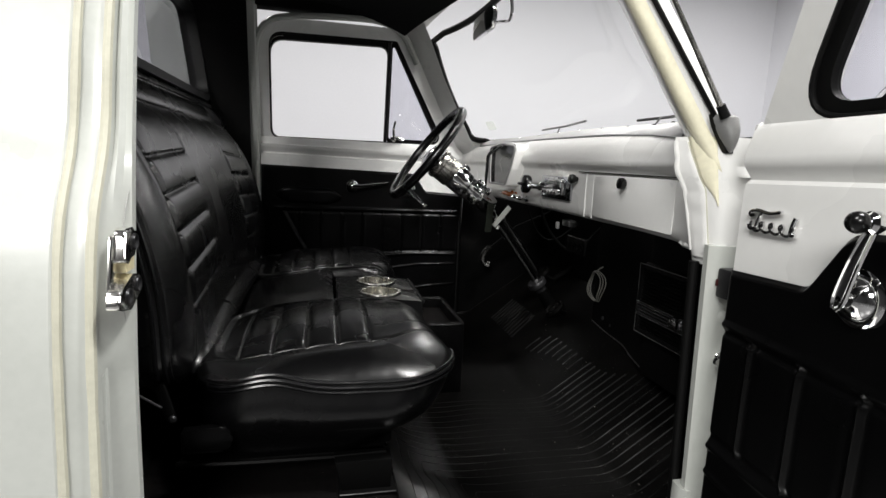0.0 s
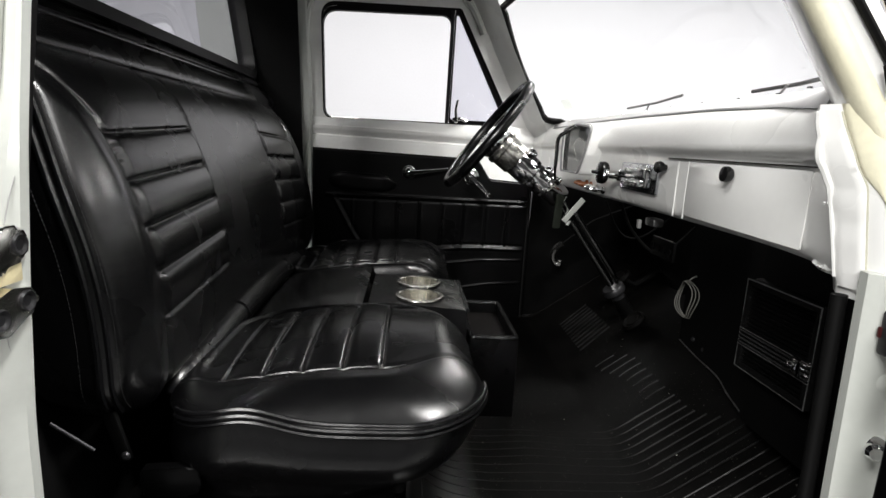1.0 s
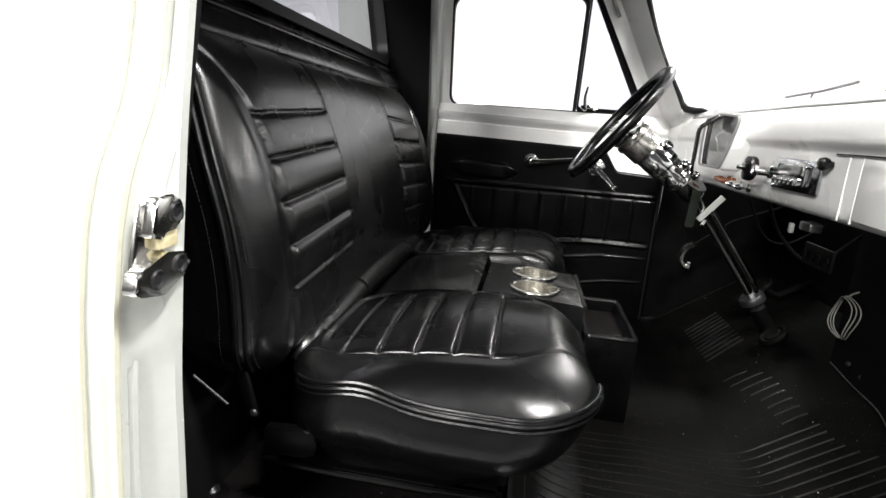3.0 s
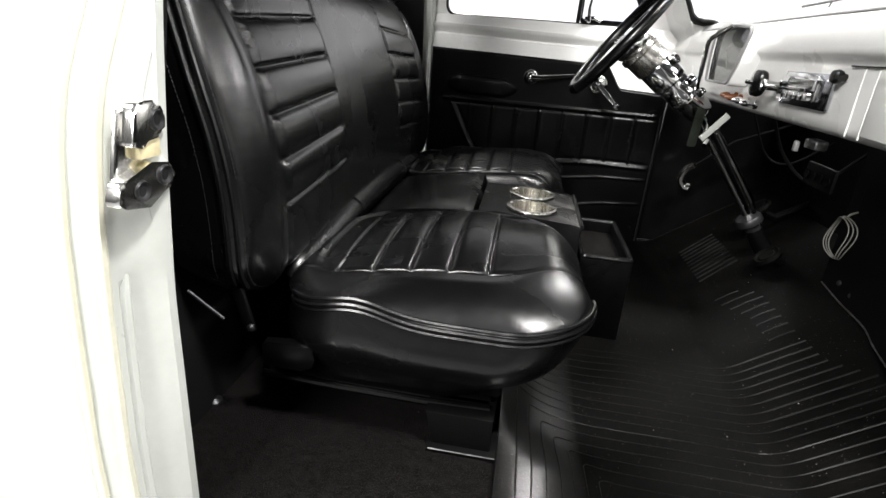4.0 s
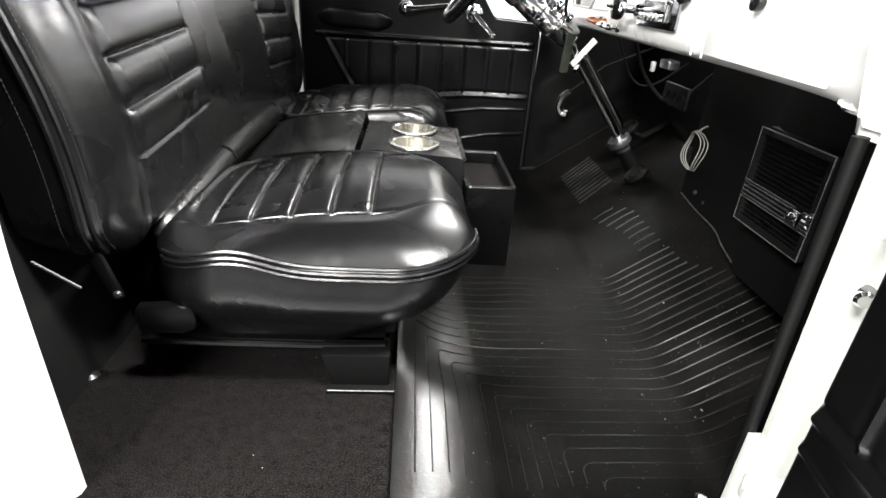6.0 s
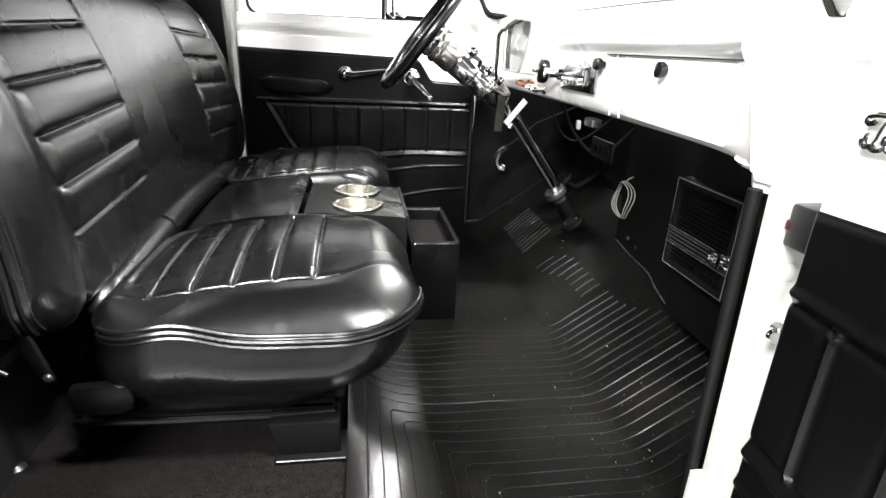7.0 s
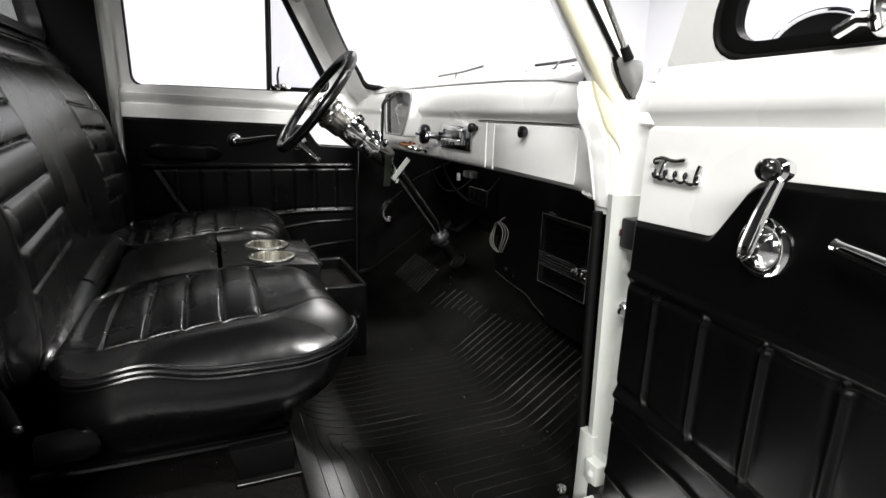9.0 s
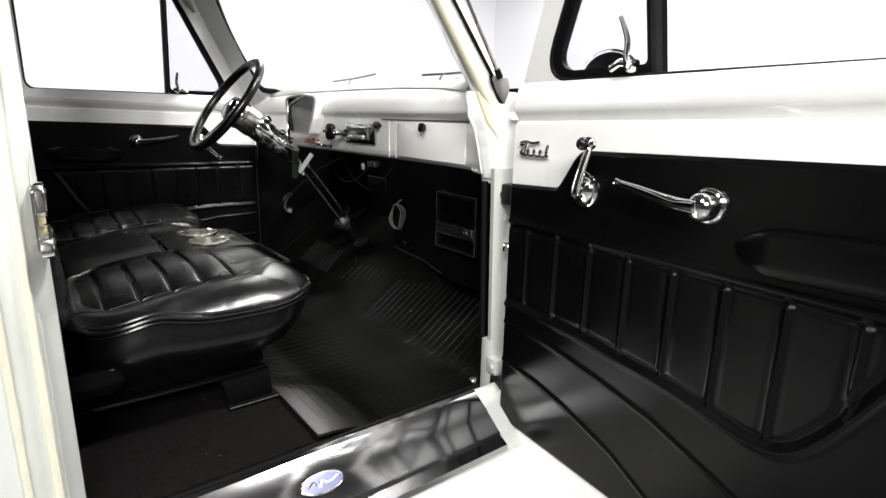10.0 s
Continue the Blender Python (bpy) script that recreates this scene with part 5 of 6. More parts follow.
def radio(t):
    bm = bmesh.new()
    prism(bm, rounded([(-0.194, 1.090), (-0.012, 1.090), (-0.012, 1.150), (-0.194, 1.150)], 0.005, 3), lambda a, b, h: Vector((0.837 - h, a, b)), 0.0, 0.006, bevel=0.0015)
    r = part("radio", bm, RADIO_FACE, t, "chrome faced radio")
    bm = bmesh.new()
    prism(bm, rounded([(-0.160, 1.101), (-0.045, 1.101), (-0.045, 1.142), (-0.160, 1.142)], 0.004, 3), lambda a, b, h: Vector((0.831 - h, a, b)), 0.0, 0.008, bevel=0.002)
    part("radio_bezel", bm, CHROME, r, "raised chrome bezel")
    bm = bmesh.new()
    prism(bm, [(-0.148, 1.122), (-0.058, 1.122), (-0.058, 1.138), (-0.148, 1.138)], lambda a, b, h: Vector((0.823 - h, a, b)), 0.0, 0.001)
    part("radio_dial", bm, BLACK_PLASTIC, r, "dark dial window")
    for k in range(5):
        y = -0.140 + 0.019 * k
        bm = bmesh.new()
        box(bm, 0.812, 0.824, y - 0.007, y + 0.007, 1.103, 1.116, 0.002)
        part("radio_button", bm, CHROME, r, "chrome push button")
    bm = bmesh.new()
    lathe(bm, [(0, 0), (0.013, 0), (0.013, 0.010), (0.009, 0.014), (0.009, 0.034), (0.011, 0.036), (0.011, 0.042), (0, 0.043)], front_pose(0.832, -0.020, 1.118), 18)
    part("knob_shaft", bm, CHROME, r, "chrome knob shaft")
    bm = bmesh.new()
    lathe(bm, [(0, 0.0), (0.012, 0.0), (0.025, 0.004), (0.027, 0.010), (0.026, 0.020), (0.015, 0.024), (0.005, 0.026), (0.004, 0.038), (0, 0.040)], front_pose(0.822, 0.052, 1.120), 22)
    part("tuning_knob", bm, BLACK_PLASTIC, r, "large black fluted knob")
    bm = bmesh.new()
    lathe(bm, [(0, 0.0), (0.006, 0.0), (0.007, 0.006), (0.010, 0.008), (0.0115, 0.014), (0.009, 0.021), (0, 0.022)], front_pose(0.834, -0.222, 1.146), 18)
    part("side_knob", bm, BLACK_PLASTIC, r, "black knob")


def cluster(t):
    c = 0.270
    out = rounded([(c - 0.086, 1.106), (c + 0.086, 1.106), (c + 0.112, 1.160), (c + 0.134, 1.236), (c, 1.247), (c - 0.134, 1.236), (c - 0.112, 1.160)], [0.018, 0.018, 0.05, 0.02, 0.3, 0.02, 0.05], 6)
    inn = [(c + (a - c) * 0.945, 1.170 + (b - 1.170) * 0.92) for a, b in out]
    bm = bmesh.new()
    frame_ring(bm, out, inn, lambda a, b, h: Vector((0.800 + 0.10 * (b - 1.17) + h, a, b)), 0.0, 0.04)
    g = part("instrument_housing", bm, WHITE, t, "fan shaped instrument housing")
    inn2 = [(c + (a - c) * 0.935, 1.170 + (b - 1.170) * 0.905) for a, b in out]
    bm = bmesh.new()
    frame_ring(bm, inn, inn2, lambda a, b, h: Vector((0.800 + 0.10 * (b - 1.17) + h, a, b)), 0.003, 0.036)
    part("inner_liner", bm, BLACK_PAINT, g, "black inner rim")
    bm = bmesh.new()
    tube(bm, [(0.797 + 0.10 * (b - 1.17), a, b) for a, b in inn], 0.0032, 8, closed=True)
    part("bezel", bm, GREY_STRIP, g, "dark grey bezel")
    bm = bmesh.new()
    prism(bm, inn, lambda a, b, h: Vector((0.822 + 0.10 * (b - 1.17) - h, a, b)), 0.0, 0.004)
    part("gauge_face", bm, GAUGE_FACE, g, "grey gauge face")
    bm = bmesh.new()
    prism(bm, [(c + (a - c) * 0.925, 1.170 + (b - 1.170) * 0.89) for a, b in out], lambda a, b, h: Vector((0.806 + 0.10 * (b - 1.17) - h, a, b)), 0.0, 0.002)
    p = part("gauge_glass", bm, SCREEN_GLASS, g, "clear gauge glass")
    p.visible_shadow = False
    for k in range(13):
        a = radians(30 + 10 * k)
        bm = bmesh.new()
        q = Vector((0.816, c + 0.085 * math.cos(a), 1.150 + 0.055 * math.sin(a)))
        e = Vector((0.816, c + 0.075 * math.cos(a), 1.150 + 0.047 * math.sin(a)))
        tube(bm, [q, e], 0.0012, 4)
        part("gauge_mark", bm, GREY_CABLE, g, "pale dial mark")
    bm = bmesh.new()
    tube(bm, [(0.815, c + 0.01, 1.140), (0.815, c + 0.050, 1.180)], 0.0014, 5)
    part("needle", bm, GREY_CABLE, g, "pale needle")


# ---- steering ----
HUB = Vector((0.560, 0.305, 1.200))
AXIS = Vector((0.80, 0.0, -0.60))


def steering():
    t = thing("steering_column", (0.98, 0.30, 0.70), "chrome steering column with a black rimmed wheel", "steering")
    m = axis_pose(HUB, -AXIS)
    R = 0.172
    bm = bmesh.new()
    tube(bm, [m @ Vector((R * math.cos(2 * math.pi * k / 64), R * math.sin(2 * math.pi * k / 64), 0)) for k in range(64)], 0.0138, 14, closed=True)
    w = part("wheel_rim", bm, VINYL, t, "black leather steering wheel rim")
    # three spokes, each a rank of four thin rods
    for a in (0, 180, 270):
        c, q = math.cos(radians(a)), math.sin(radians(a))
        bm = bmesh.new()
        for k in (-1.5, -0.5, 0.5, 1.5):
            off = 0.0085 * k
            tube(bm, [m @ Vector((r * c - off * q, r * q + off * c, z)) for r, z in ((0.030, -0.026), (0.07, -0.020), (0.12, -0.009), (0.168, -0.002))], 0.0026, 6)
        part("spoke", bm, CHROME, w, "rank of thin chrome spoke rods")
    bm = bmesh.new()
    lathe(bm, [(0.0, -0.045), (0.044, -0.045), (0.050, -0.036), (0.050, -0.028), (0.044, -0.022), (0.043, -0.014), (0.036, -0.007), (0.020, -0.002), (0, 0.0)], m, 32)
    part("horn_button", bm, CHROME, w, "chrome horn button")
    bm = bmesh.new()
    lathe(bm, [(0, -0.108), (0.046, -0.108), (0.047, -0.104), (0.047, -0.064), (0.051, -0.060), (0.051, -0.050), (0.048, -0.044), (0, -0.044)], m, 32)
    part("collar", bm, STEEL, t, "brushed steel collar")
    bm = bmesh.new()
    lathe(bm, [(0, -0.292), (0.022, -0.292), (0.030, -0.284), (0.034, -0.268), (0.036, -0.232), (0.041, -0.226), (0.041, -0.212), (0.039, -0.209), (0.039, -0.172), (0.043, -0.168), (0.043, -0.114), (0.040, -0.108), (0, -0.108)], m, 32)
    c = part("column_tube", bm, CHROME, t, "chrome tilt column")
    # ignition lock, signal bosses and small set screws
    for along, reach, r, d, label in ((-0.128, 0.034, 0.0135, 0.024, "ignition lock barrel"), (-0.196, 0.032, 0.0115, 0.020, "column boss"), (-0.236, 0.028, 0.0100, 0.020, "small column boss")):
        bm = bmesh.new()
        p = m @ Vector((0, 0, along))
        side = Vector((0.42, -0.66, 0.60)).normalized()
        q = axis_pose(p + side * reach, side)
        lathe(bm, [(0, 0), (r * 1.15, 0), (r * 1.15, d * 0.3), (r, d * 0.4), (r, d), (r * 0.75, d + 0.002), (r * 0.68, d - 0.008), (0, d - 0.010)], q, 20)
        b2 = part("lock_barrel", bm, CHROME, c, label)
        bm = bmesh.new()
        lathe(bm, [(0, d - 0.0095), (r * 0.55, d - 0.0090), (r * 0.50, d - 0.004), (0, d - 0.003)], q, 14)
        part("lock_face", bm, BLACK_PLASTIC if r > 0.013 else CHROME, c, "dark lock face" if r > 0.013 else "")
    for along, turn in ((-0.190, 215), (-0.222, 150)):
        bm = bmesh.new()
        side = m.to_3x3() @ Vector((math.cos(radians(turn)), math.sin(radians(turn)), 0))
        lathe(bm, [(0, 0), (0.0055, 0), (0.0055, 0.004), (0.003, 0.006), (0, 0.006)], axis_pose(m @ Vector((0, 0, along)) + side * 0.040, side), 10)
        part("set_screw", bm, CHROME, c, "small chrome screw")
    bm = bmesh.new()
    tube(bm, curve_points([(0.752, 0.262, 1.088), (0.742, 0.232, 1.108), (0.737, 0.212, 1.155), (0.734, 0.195, 1.199), (0.750, 0.181, 1.216), (0.768, 0.167, 1.233)], 5), 0.0052, 8, flat=0.7)
    part("shift_lever", bm, CHROME, c, "bent chrome shift lever")
    # lower shaft
    a, b = Vector((0.775, 0.295, 1.030)), Vector((0.978, 0.310, 0.762))
    bm = bmesh.new()
    tube(bm, [a, a.lerp(b, 0.34), a.lerp(b, 0.345), b], [0.0150, 0.0150, 0.0115, 0.0115], 16)
    part("lower_shaft", bm, CHROME, t, "chrome lower shaft")
    d = (b - a).normalized()
    bm = bmesh.new()
    lathe(bm, [(0, -0.012), (0.030, -0.012), (0.034, -0.006), (0.034, 0.006), (0.020, 0.012), (0.020, 0.040), (0, 0.040)], axis_pose(b, d), 24)
    part("floor_flange", bm, DARK_METAL, t, "dark floor flange")
    bm = bmesh.new()
    tube(bm, [b + d * 0.03, b + Vector((0.035, 0.0, -0.05)), b + Vector((0.055, 0.0, -0.075))], 0.022, 12)
    part("shaft_joint", bm, BLACK_PAINT, t, "black shaft joint")
    bm = bmesh.new()
    q = a.lerp(b, 0.16)
    u = Vector((0.62, 0, 0.78))
    prism(bm, [(-0.024, -0.008), (0.060, -0.008), (0.060, 0.007), (-0.024, 0.007)], lambda e, f, h: q + u * e + Vector((0, -1, 0)) * h + Vector((0.78, 0, -0.62)) * f, 0.018, 0.024, bevel=0.001)
    part("column_bracket", bm, JAMB, t, "pale painted column bracket")
    bm = bmesh.new()
    tube(bm, [q + Vector((0.0, -0.03, -0.02)), q + Vector((-0.012, -0.05, -0.03))], 0.006, 8)
    part("bracket_bolt", bm, CHROME, t, "bright bracket bolt")
    bm = bmesh.new()
    prism(bm, rounded([(0.752, 0.952), (0.774, 0.952), (0.780, 1.045), (0.758, 1.052)], 0.006, 3), lambda e, f, h: Vector((e, 0.245 + h, f)), 0.0, 0.006, bevel=0.001)
    part("switch_plate", bm, GREEN_PLASTIC, t, "smoky plate beside the column")
    bm = bmesh.new()
    tube(bm, [(0.815, 0.250, 1.000), (0.89, 0.252, 0.902), (0.945, 0.258, 0.830), (0.968, 0.272, 0.795)], [0.006, 0.0085, 0.0085, 0.006], 10)
    part("shift_rod", bm, CHROME, t, "thin chrome rod beside the shaft")


dashboard()
steering()

# ---- footwell ----
STEP_INNER = [(0.30, 0.608), (0.362, 0.608), (0.380, 0.592), (0.410, 0.566), (0.431, 0.556), (0.450, 0.549), (0.480, 0.543), (0.53, 0.5395), (0.60, 0.539)]
STEP_SILL = [(0.30, 0.610), (0.362, 0.609), (0.400, 0.6065), (0.433, 0.600), (0.453, 0.592), (0.475, 0.580), (0.495, 0.566), (0.520, 0.551), (0.55, 0.5425), (0.60, 0.540)]


def mat_z(x, y):
    """Height of the mat's face: it bends over the seat platform's edge and bridges it near the sill."""
    if x < 0.60:
        k = smooth(y, -0.44, -0.60)
        z = 0.0
        for q in (-0.010, -0.005, 0.0, 0.005, 0.010):
            z += 0.2 * (spline(STEP_INNER, x + q) * (1 - k) + spline(STEP_SILL, x + q) * k)
    else:
        z = floor_z(x) + 0.0065
    z += 0.0016 * noise.noise(Vector((x * 6, y * 6, 2))) * smooth(x, 0.38, 0.42)
    z += 0.006 * math.exp(-((x - 0.62) / 0.07) ** 2 - ((y + 0.20) / 0.09) ** 2)
    return z


def mat():
    t = thing("rubber_mat", (0.6, 0.0, 0.54), "black ribbed rubber floor mat, lightly worn", "floor mat")
    bm = bmesh.new()

    def top(u, v):
        x, y = 0.362 + 0.80 * u ** 1.15, -0.778 + 1.480 * v
        return Vector((x, y, mat_z(x, y)))
    surf(bm, top, 155, 96)
    bmesh.ops.solidify(bm, geom=list(bm.faces), thickness=0.005)
    m = part("mat_sheet", bm, RUBBER, t, "black rubber sheet", sharp=60)

    def on(x, y):
        return Vector((x, y, mat_z(x, y) + 0.0003))

    def rib(line, size):
        bm = bmesh.new()
        tube(bm, [on(x, y) for x, y in line], [size(x, y) for x, y in line], 6)
        part("rib", bm, RUBBER_RIB, m)

    def worn(x, y):
        """Ribs are trodden flat in the middle of the footwell."""
        middle = smooth(x, 0.45, 0.51) * smooth(x, 0.88, 0.82)
        gap = smooth(abs(x - 0.735 + 0.10 * (y + 0.45)), 0.030, 0.016)
        strip = smooth(y, -0.50, -0.60) * smooth(x, 0.53, 0.47)
        return 0.0017 + 0.0004 * smooth(x, 0.84, 0.89) - 0.00115 * middle - 0.0003 * middle * gap - 0.0007 * strip

    def toe(y):
        return 0.968 + 0.055 * smooth(-y, 0.18, 0.34) - 0.105 * smooth(-y, 0.46, 0.60)
    # ribs that run in from the sill and turn along the footwell
    for i in range(13):
        x0, y0, y1 = 0.391 + 0.0218 * i, -0.526 + 0.0265 * (6 - i), -0.735 + 0.0036 * i
        r = 0.006 + 0.0012 * i
        line = [(x0, y1 + (y0 - r - y1) * k / 14) for k in range(15)]
        line += [(x0 + r - r * math.cos(math.pi / 2 * k / 5), y0 - r + r * math.sin(math.pi / 2 * k / 5)) for k in range(1, 6)]
        x1 = toe(y0)
        line += [(x0 + r + (x1 - x0 - r) * k / 48, y0) for k in range(1, 49)]
        rib(line, worn)
    # ribs along the footwell, under the seat's front edge and up the toe board
    for k in range(1, 10):
        y = -0.367 + 0.0265 * k
        x0, x1 = 0.386, toe(y)
        rib([(x0 + (x1 - x0) * i / 56, y) for i in range(57)], worn)
    for k in range(8):
        y = -0.088 + 0.0345 * k
        x0, x1 = 0.922 - 0.034 * smooth(y, 0.0, 0.15), 0.966 - 0.03 * smooth(y, 0.10, 0.16)
        rib([(x0 + (x1 - x0) * i / 10, y + 0.004 * math.sin(2.2 * i / 10)) for i in range(11)], worn)
    # heel pad ahead of the driver
    for k in range(11):
        y = 0.282 + 0.0228 * k
        rib([(0.884 + 0.094 * i / 8, y + 0.032 * i / 8) for i in range(9)], lambda x, q: 0.0034)


def dust():
    """Specks of dust lying on the mat and the carpet."""
    bm = bmesh.new()
    random.seed(11)
    for _ in range(46):
        x, y = 0.06 + 0.92 * random.random(), -0.74 + 0.95 * random.random()
        z = mat_z(x, y) + 0.0004 if x > 0.365 else 0.6005
        r = 0.0006 + 0.0009 * random.random() ** 2
        m = Matrix.Translation((x, y, z + 0.4 * r)) @ Matrix.Diagonal((r, r * (0.6 + random.random()), r * 0.6, 1))
        bmesh.ops.create_icosphere(bm, subdivisions=1, radius=1.0, matrix=m)
    part("dust_specks", bm, DUST, None, "pale specks of dust lying on the floor mat", kind="stuff", category="dust", sharp=80)


def heater():
    t = thing("heater", (1.0, -0.42, 0.78), "black heater box with a ribbed grille", "heater")
    bm = bmesh.new()
    box(bm, 0.966, 1.16, -0.515, -0.335, 0.798, 0.965, 0.006)
    part("heater_case", bm, MATTE_BLACK, t, "black heater case")
    o = [(-0.512, 0.800), (-0.336, 0.800), (-0.336, 0.962), (-0.512, 0.962)]
    i = [(-0.502, 0.809), (-0.346, 0.809), (-0.346, 0.952), (-0.502, 0.952)]
    bm = bmesh.new()
    frame_ring(bm, o, i, lambda a, b, h: Vector((h, a, b)), 0.956, 0.968)
    f = part("grille_frame", bm, BLACK_PLASTIC, t, "glossy black grille frame")
    bm = bmesh.new()
    tube(bm, [(0.956, a, b) for a, b in o], 0.0013, 6, closed=True)
    part("frame_edge", bm, WORN_EDGE, f, "bright worn frame edge")
    for k in range(10):
        z = 0.872 + 0.008 * k
        bm = bmesh.new()
        box(bm, 0.961, 0.967, -0.502, -0.346, z, z + 0.0045, 0.001, 1)
        part("slat", bm, BLACK_PAINT, f)
    for k in range(4):
        z = 0.846 + 0.007 * k
        bm = bmesh.new()
        tube(bm, [(0.957, -0.512, z), (0.957, -0.336, z)], 0.003, 6)
        part("band_rib", bm, BLACK_PLASTIC, f)
    for k in range(4):
        z = 0.811 + 0.008 * k
        bm = bmesh.new()
        box(bm, 0.961, 0.967, -0.502, -0.346, z, z + 0.0045, 0.001, 1)
        part("slat", bm, BLACK_PAINT, f)
    for z in (0.8425, 0.8730):
        bm = bmesh.new()
        tube(bm, [(0.9545, -0.512, z), (0.9545, -0.42, z), (0.9545, -0.336, z)], 0.0008, 6)
        part("band_edge", bm, WORN_EDGE, f, "bright worn band edge")
    bm = bmesh.new()
    box(bm, 0.946, 0.960, -0.496, -0.472, 0.846, 0.874, 0.004)
    lathe(bm, [(0, 0), (0.008, 0), (0.008, 0.006), (0.004, 0.008), (0, 0.008)], axis_pose((0.946, -0.484, 0.860), (-1, 0, 0)), 14)
    part("latch", bm, CHROME, t, "chrome latch")
    bm = bmesh.new()
    prism(bm, [(0.055, 1.062), (-0.17, 1.036), (-0.32, 0.990), (-0.36, 0.972), (-0.53, 0.972), (-0.53, 1.16), (0.055, 1.16)], lambda a, b, h: Vector((b, a, h)), 0.70, 1.062, bevel=0.008)
    pl = part("plenum", bm, MATTE_BLACK, t, "black padded plenum cover")
    bm = bmesh.new()
    tube(bm, curve_points([(1.060, 0.050, 0.705), (1.046, -0.06, 0.702), (1.034, -0.168, 0.702), (1.008, -0.25, 0.702), (0.985, -0.330, 0.704)], 8), [0.0012 + 0.0014 * abs(noise.noise(Vector((k * 0.9, 3.3, 0)))) for k in range(33)], 6)
    part("worn_edge", bm, WORN_EDGE, pl, "bright worn lower edge")
    for y, z in ((-0.03, 0.735), (-0.08, 0.728), (-0.12, 0.745)):
        bm = bmesh.new()
        lathe(bm, [(0, 0), (0.006, 0), (0.005, 0.004), (0, 0.005)], axis_pose((1.05, y, z), (-1, -0.1, 0)), 10)
        part("clip", bm, DARK_METAL, t, "small clip")


def cable_coil():
    t = thing("cable_coil", (1.035, 0.0, 0.77), "coil of pale grey cable hung on the plenum", "cable")
    for k in range(3):
        bm = bmesh.new()
        tube(bm, [(1.040 - 0.005 * k + 0.004 * math.sin(3 * a), (0.040 - 0.003 * k) * math.cos(a) + 0.0015 * k + 0.003 * math.sin(2 * a + k), 0.826 + (0.047 - 0.001 * k) * math.sin(a)) for a in (2 * math.pi * i / 40 for i in range(40))], 0.0014, 6, closed=True)
        part("loop", bm, GREY_CABLE, t, "grey cable loop")
    bm = bmesh.new()
    tube(bm, [(1.036, 0.002, 0.872), (1.042, 0.000, 0.880), (1.052, -0.002, 0.886)], 0.0022, 6)
    part("tail", bm, GREY_CABLE, t, "cable tail")


def pedals():
    for name, y, x, z, label in (("brake_pedal", 0.19, 1.000, 0.700, "dark round brake pedal on a black arm"), ("throttle_pedal", 0.40, 1.035, 0.775, "small dark rubber throttle pedal on a black arm")):
        t = thing(name, (x, y, z), label, "pedal", group="pedals")
        bm = bmesh.new()
        lathe(bm, [(0, 0), (0.034, 0), (0.036, 0.008), (0.030, 0.014), (0.022, 0.010), (0.018, 0.013), (0, 0.013)], axis_pose((x, y, z), (-0.7, 0, 0.72)), 22)
        part("pad", bm, RUBBER, t, "rubber pedal pad")
        bm = bmesh.new()
        tube(bm, [(x + 0.002, y, z - 0.002), (x + 0.05, y + 0.01, z - 0.02), (x + 0.14, y + 0.02, z + 0.03)], 0.010, 8)
        part("arm", bm, BLACK_PAINT, t, "black pedal arm")
    t = thing("parking_brake", (0.90, 0.63, 0.78), "curved chrome parking brake under the dash", "parking brake")
    bm = bmesh.new()
    tube(bm, curve_points([(0.900, 0.62, 0.845), (0.880, 0.63, 0.825), (0.872, 0.635, 0.795), (0.884, 0.635, 0.772), (0.900, 0.63, 0.768)], 6), 0.018, 10, flat=0.7)
    part("grip", bm, NICKEL, t, "chrome grip")
    bm = bmesh.new()
    tube(bm, [(0.90, 0.62, 0.845), (1.0, 0.62, 0.93), (1.16, 0.62, 1.0)], 0.0045, 8)
    part("rod", bm, MATTE_BLACK, t, "black rod")


def under_dash():
    t = thing("fuse_bracket", (1.0, 0.08, 0.93), "black perforated bracket under the dash", "bracket")
    bm = bmesh.new()
    box(bm, 0.985, 0.993, 0.0, 0.12, 0.915, 0.965, 0.003)
    part("plate", bm, MATTE_BLACK, t, "black plate")
    for k in range(4):
        bm = bmesh.new()
        lathe(bm, [(0, 0), (0.009, 0), (0.010, 0.004), (0.006, 0.003), (0, 0.001)], axis_pose((0.985, 0.015 + 0.03 * k, 0.938), (-1, 0, 0)), 14)
        part("grommet", bm, MATTE_BLACK, t, "black grommet")
    t = thing("under_dash_box", (0.88, -0.10, 1.0), "small clear plug box hung under the dash", "box")
    bm = bmesh.new()
    box(bm, 0.872, 0.896, -0.118, -0.074, 1.016, 1.034, 0.004)
    part("case", bm, WORN_EDGE, t, "silvery plastic case")
    bm = bmesh.new()
    box(bm, 0.866, 0.874, -0.058, -0.046, 1.004, 1.024, 0.002)
    part("plug", bm, CAST_GREY, t, "grey plug")
    t = thing("wire_bundle", (1.02, 0.25, 0.86), "black wires hanging under the dash", "cable")
    random.seed(4)
    for k in range(2):
        y = 0.22 + 0.16 * k
        bm = bmesh.new()
        tube(bm, curve_points([(0.92 + 0.02 * random.random(), y, 1.05), (0.98 + 0.03 * random.random(), y + 0.04 * random.random(), 0.96 - 0.05 * random.random()), (1.06, y - 0.05 * random.random(), 0.93 - 0.08 * random.random()), (1.16, y, 0.98)], 6), 0.0025 + 0.002 * random.random(), 6)
        part("wire", bm, MATTE_BLACK, t, "black wire")


